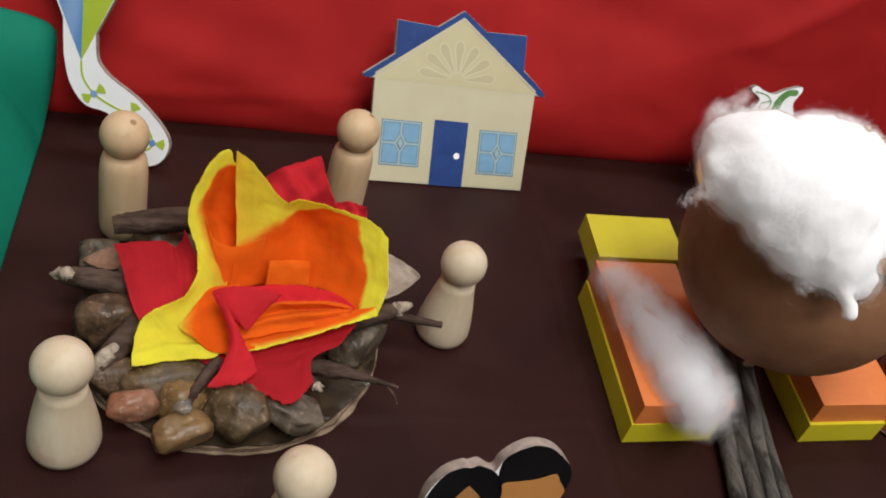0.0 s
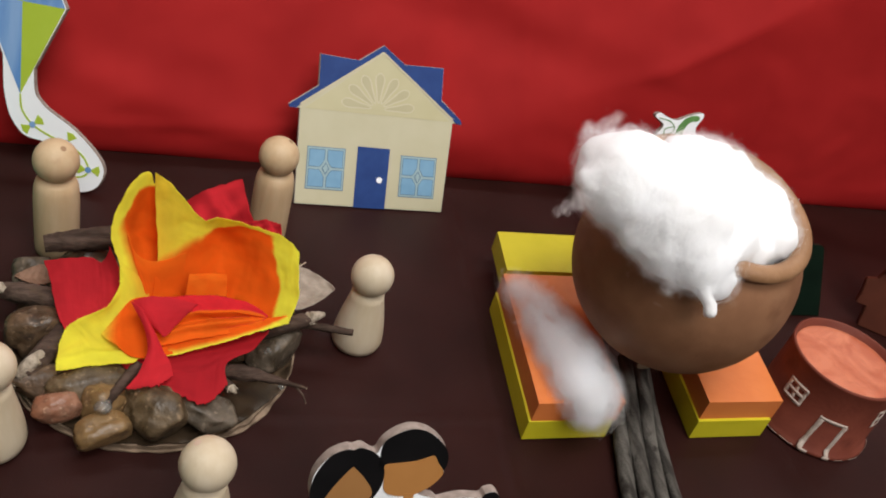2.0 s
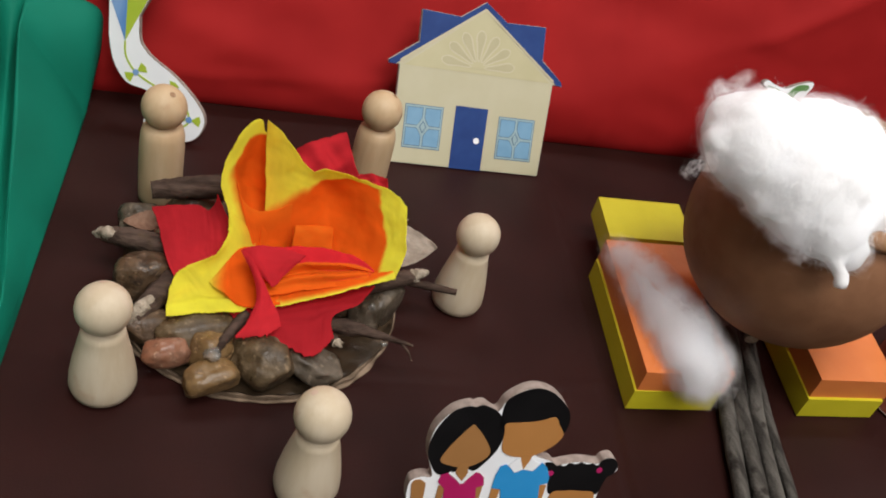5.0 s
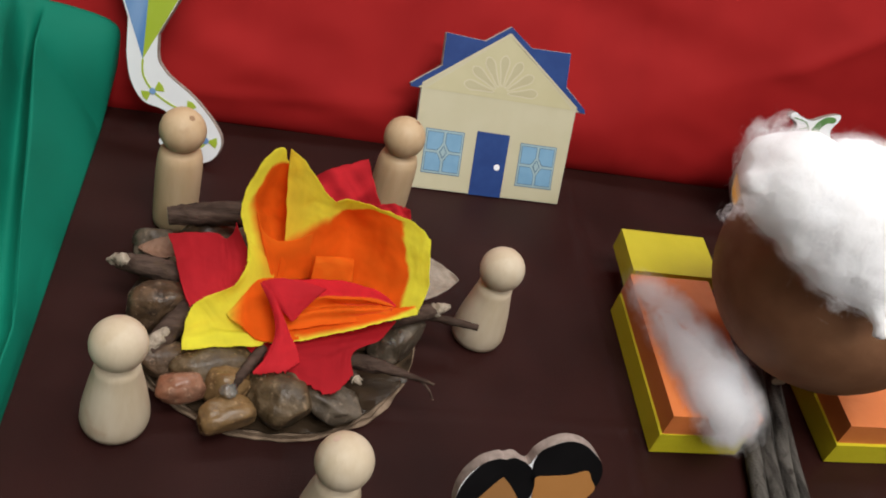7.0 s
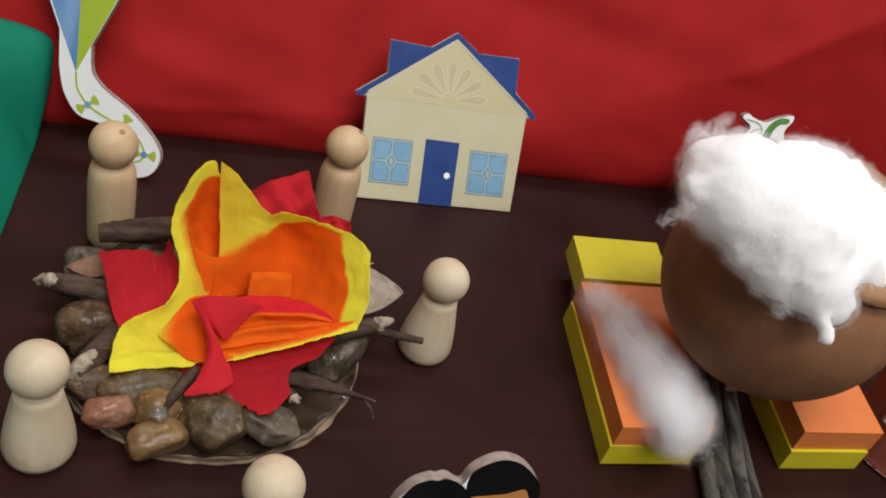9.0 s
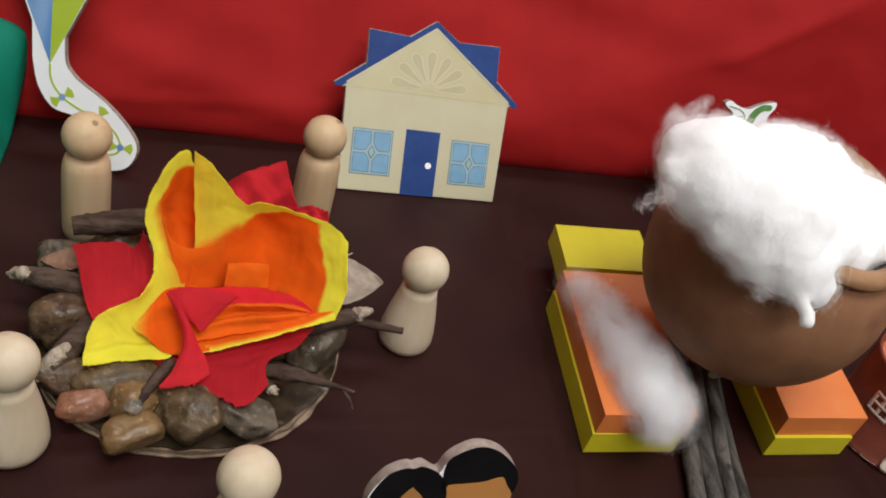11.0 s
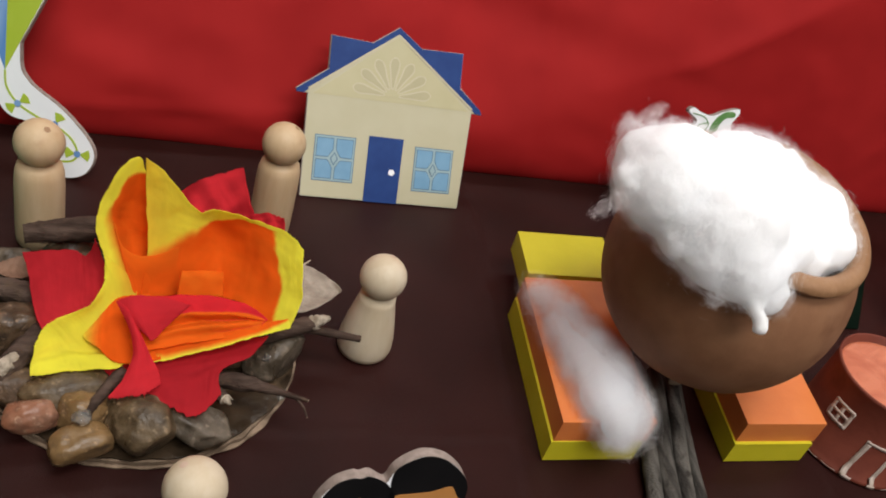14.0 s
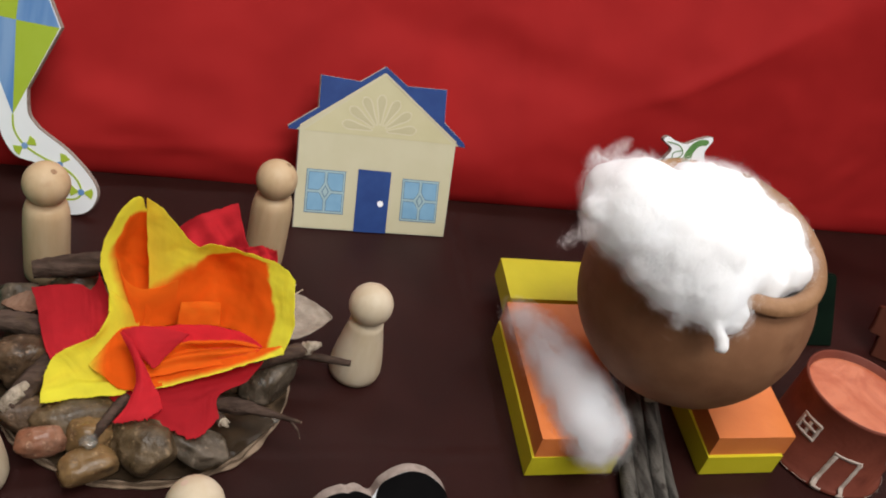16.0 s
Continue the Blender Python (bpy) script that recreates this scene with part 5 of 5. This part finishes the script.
    patch("yellow_wing", [[(-37.6, 7.4, 41.4), (-36.5, 1, 36.3), (-41, -7, 31.2), (-51, -12, 28.5), (-54.7, -15, 26.6), (-57, -20.5, 24)],
                          [(-32.6, 7.2, 36), (-32.4, 0, 30.6), (-38.5, -7.2, 26.6), (-46.5, -13, 23.6), (-51, -16.2, 22.8), (-57, -22.7, 22.8)],
                          [(-26.6, 7, 29), (-29, -2, 25), (-31, -16, 21), (-41, -17.7, 19.6), (-49, -19.2, 20.6), (-57.1, -25.2, 22.0)],
                          [(-26, 5, 27), (-28.6, -6, 22.6), (-30.4, -20.4, 22), (-40, -21.4, 21.2), (-48, -22.6, 21.2), (-57.2, -27, 21.4)],
                          [(-27, 0, 22), (-28, -10, 20), (-29.5, -25.4, 21), (-38, -26.6, 20.4), (-46, -27.4, 20), (-57, -29.8, 19.8)]],
          M_YELLOW_ORANGE, "bright yellow crepe wing with a turned hem", t, 64, 0.22, 4, tone=lambda u, v: 0.16 - 0.35 * abs(v - 0.35) + 3.0 * max(0.0, 0.28 - u) * v, rag=0.35, pleat=0.3, rows=54)
    patch("orange_corner", [[(-42.6, -13.6, 22.9), (-36.5, -7.4, 27.9), (-31.5, -2, 30.4), (-22, -1, 31)],
                            [(-42.2, -14.4, 22.6), (-37.6, -12.8, 25.6), (-31, -12, 27.2), (-20, -11, 27)],
                            [(-41.6, -15.0, 22.3), (-38, -18.6, 22.8), (-30, -25.3, 22.4), (-17, -24.8, 24)]],
          M_YELLOW_ORANGE, "orange crepe corner lying on the yellow wing", t, 34, 0.2, 5, tone=lambda u, v: 0.22 + 1.8 * u - 0.5 * max(0.0, v - 0.8), rag=0.3, pleat=0.25)
    patch("front_band", [[(-29, -16, 24.4), (-17, -16.4, 26), (-6, -15.4, 28), (6, -14, 29.5), (17, -12.5, 31), (25.4, -12.4, 33)],
                         [(-29, -21, 23), (-17, -21, 25), (-6, -19.6, 27), (6.6, -17.6, 29.2), (18, -15, 31), (26, -13.6, 32.4)],
                         [(-29, -25.6, 21.5), (-17, -25.1, 23.4), (-6, -23.1, 25.4), (7, -20.6, 28.4), (19, -17.1, 30.4), (26.4, -15.1, 31.4)]],
          M_YELLOW_ORANGE, "orange crepe band with a yellow edge", t, 60, 0.2, 6, tone=lambda u, v: (0.80 - v - 2.4 * max(0.0, u - 0.74) + 0.05 * noise.noise(Vector((u * 12, v, 5)))) / 0.34 + 0.5, rag=0.3, pleat=0.3, rows=24)
    patch("orange_tab", [[(-11.4, 7.4, 28.6), (-4, 7.8, 29), (4.0, 8.6, 28.4)], [(-11.2, 8.6, 34.2), (-4, 8.9, 34.8), (3.5, 9.6, 34)], [(-11.6, 6.4, 34.0), (-4, 6.6, 34.4), (3.6, 7.4, 33.6)], [(-12, 4.6, 31.2), (-4, 4.7, 31.5), (3.6, 5.7, 30.9)], [(-12.4, 2.4, 27.6), (-4.4, 2.4, 27.8), (3.7, 3.5, 27.8)]],
          M_CREPE_O, "orange crepe tab", t, 22, 0.12, 3, rag=0.15)

    def ember_tone(u, v):
        w = v + 0.025 * noise.noise(Vector((u * 9, 0, 2)))
        stripe = 0.55 * math.exp(-((w - 0.57) / 0.035) ** 2) * ease((u - 0.25) / 0.2) + 0.4 * math.exp(-((w - 0.83) / 0.03) ** 2) * ease((u - 0.3) / 0.2)
        return min(1.0, (w - 0.27 - 0.12 * (1 - u)) / 0.07 + 0.5) - stripe - 0.5 * ease((u - 0.90) / 0.08)

    patch("ember_fold", [[(-27.3, -8.6, 36), (-15.7, -5, 34.5), (-2.9, -3.4, 33), (7.7, -4.4, 32.4), (18.2, -11.2, 31.2)],
                         [(-27.9, -11.2, 38), (-15.6, -7.9, 37.0), (-0.5, -5.8, 36.2), (12.3, -8.6, 34.6), (18.5, -11.5, 31.7)],
                         [(-21.5, -14.6, 34.2), (-9.7, -11.1, 34.4), (1.5, -10.6, 34.4), (11.0, -10.8, 33.7), (18.2, -11.9, 31.5)],
                         [(-20.8, -15.6, 32.6), (-11.5, -12.8, 33.2), (-2.8, -12.6, 34.2), (6.3, -12.4, 34.0), (17.8, -12.2, 31.5)],
                         [(-24, -17, 28.4), (-6.6, -12.4, 29.9), (2.2, -12.2, 31.0), (11.4, -11.7, 31.4), (17.6, -12.3, 31.3)],
                         [(-24, -19, 28), (-7.4, -16.2, 30.9), (2.0, -15.6, 31.9), (11.3, -14.0, 31.6), (17.1, -13.0, 31.3)],
                         [(-24, -20.4, 26.8), (-6.8, -17.4, 28.4), (4.4, -16.0, 29.5), (12.4, -14.6, 30.6), (16.9, -13.3, 31.1)],
                         [(-24, -22.6, 25.4), (-6.8, -20.4, 27.9), (4.5, -18.4, 29), (13.6, -16.2, 30.2), (16.5, -13.9, 31.0)]],
          M_RED_ORANGE, "red crepe fold running into pleated orange", t, 60, 0.16, 4, tone=ember_tone, rag=0.2, pleat=0.3, rows=80)
    patch("red_knot", [[(-32.2, -11.4, 37.6), (-27.3, -10.6, 39), (-18.0, -9.6, 38.4), (-8.4, -10.2, 35.4)], [(-31.4, -13.6, 37.4), (-26.6, -15, 38.4), (-20.0, -14.8, 36.6), (-10.4, -11.8, 34.6)],
                       [(-29.4, -16.4, 36.4), (-24.6, -18.6, 35.6), (-20.6, -18.6, 33.6), (-14.4, -15.2, 32.6)], [(-24.0, -20.4, 33), (-22, -21.8, 31.6), (-20.8, -22.6, 30.4), (-18.4, -20.4, 30.2)]],
          M_CREPE_R, "red crepe knot", t, 30, 0.3, 5, rag=0.2, pleat=0.2, tone=lambda u, v: 0.6)
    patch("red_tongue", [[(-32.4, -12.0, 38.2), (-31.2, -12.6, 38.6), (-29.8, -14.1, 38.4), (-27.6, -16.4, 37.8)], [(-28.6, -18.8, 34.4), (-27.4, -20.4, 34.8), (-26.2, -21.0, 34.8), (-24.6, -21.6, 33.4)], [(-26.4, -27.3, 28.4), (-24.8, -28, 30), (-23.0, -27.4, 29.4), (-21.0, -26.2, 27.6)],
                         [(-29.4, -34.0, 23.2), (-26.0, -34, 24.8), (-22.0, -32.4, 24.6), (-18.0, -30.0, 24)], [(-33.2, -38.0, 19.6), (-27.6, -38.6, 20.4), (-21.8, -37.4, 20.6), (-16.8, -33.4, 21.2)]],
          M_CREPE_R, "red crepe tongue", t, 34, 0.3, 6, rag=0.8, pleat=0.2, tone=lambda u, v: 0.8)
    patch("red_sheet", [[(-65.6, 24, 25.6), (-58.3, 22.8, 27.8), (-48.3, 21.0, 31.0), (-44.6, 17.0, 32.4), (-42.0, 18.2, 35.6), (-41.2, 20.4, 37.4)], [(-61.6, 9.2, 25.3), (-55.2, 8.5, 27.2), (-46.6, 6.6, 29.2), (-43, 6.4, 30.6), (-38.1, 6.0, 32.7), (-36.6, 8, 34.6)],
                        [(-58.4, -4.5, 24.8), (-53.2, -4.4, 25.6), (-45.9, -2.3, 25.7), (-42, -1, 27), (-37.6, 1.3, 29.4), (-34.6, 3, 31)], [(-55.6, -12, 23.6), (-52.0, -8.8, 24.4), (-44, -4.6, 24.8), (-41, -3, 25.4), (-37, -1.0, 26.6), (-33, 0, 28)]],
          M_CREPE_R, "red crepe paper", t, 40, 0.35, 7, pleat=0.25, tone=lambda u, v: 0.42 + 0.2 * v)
    patch("red_sheet", [[(-18, 52, 31.6), (-8.6, 56.6, 37.2), (0.4, 59.3, 41.6), (11.5, 60, 46)], [(-15, 45, 31), (-4.4, 48.2, 36.0), (4.9, 46.8, 40.1), (13, 44.6, 45)], [(-13, 36, 30), (-2.5, 38, 34), (7.0, 36.0, 38.4), (14.8, 33.1, 43.2)], [(-10, 26, 26), (0, 26, 30), (10, 26, 36), (18, 25, 42)]],
          M_CREPE_R, "red crepe paper", t, 30, 0.35, 8, pleat=0.2)
    patch("red_sheet", [[(13.4, 33.8, 42.8), (19.6, 31.4, 46.4), (24.6, 26.4, 48.6)], [(15.4, 29.6, 42.6), (20.6, 27.6, 45), (25.4, 23.6, 45.6)], [(16, 26, 41), (20, 24, 42), (25, 21, 43)]], M_CREPE_R, "red crepe paper", t, 22, 0.4, 10, rag=0.7, pleat=0.3)
    # tone kept low: shade under the flames is put into this red
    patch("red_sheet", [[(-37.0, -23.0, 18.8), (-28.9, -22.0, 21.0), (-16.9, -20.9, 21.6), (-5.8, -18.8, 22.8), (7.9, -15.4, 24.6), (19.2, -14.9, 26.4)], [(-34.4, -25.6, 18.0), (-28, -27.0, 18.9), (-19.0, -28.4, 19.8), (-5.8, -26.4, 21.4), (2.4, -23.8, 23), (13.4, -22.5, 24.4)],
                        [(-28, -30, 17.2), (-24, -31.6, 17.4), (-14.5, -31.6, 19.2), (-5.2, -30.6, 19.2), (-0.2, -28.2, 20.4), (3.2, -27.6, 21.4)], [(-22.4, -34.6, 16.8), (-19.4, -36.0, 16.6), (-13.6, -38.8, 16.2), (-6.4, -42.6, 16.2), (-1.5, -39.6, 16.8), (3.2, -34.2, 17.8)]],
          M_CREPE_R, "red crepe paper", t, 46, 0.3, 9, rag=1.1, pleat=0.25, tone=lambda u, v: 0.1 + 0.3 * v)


flames()
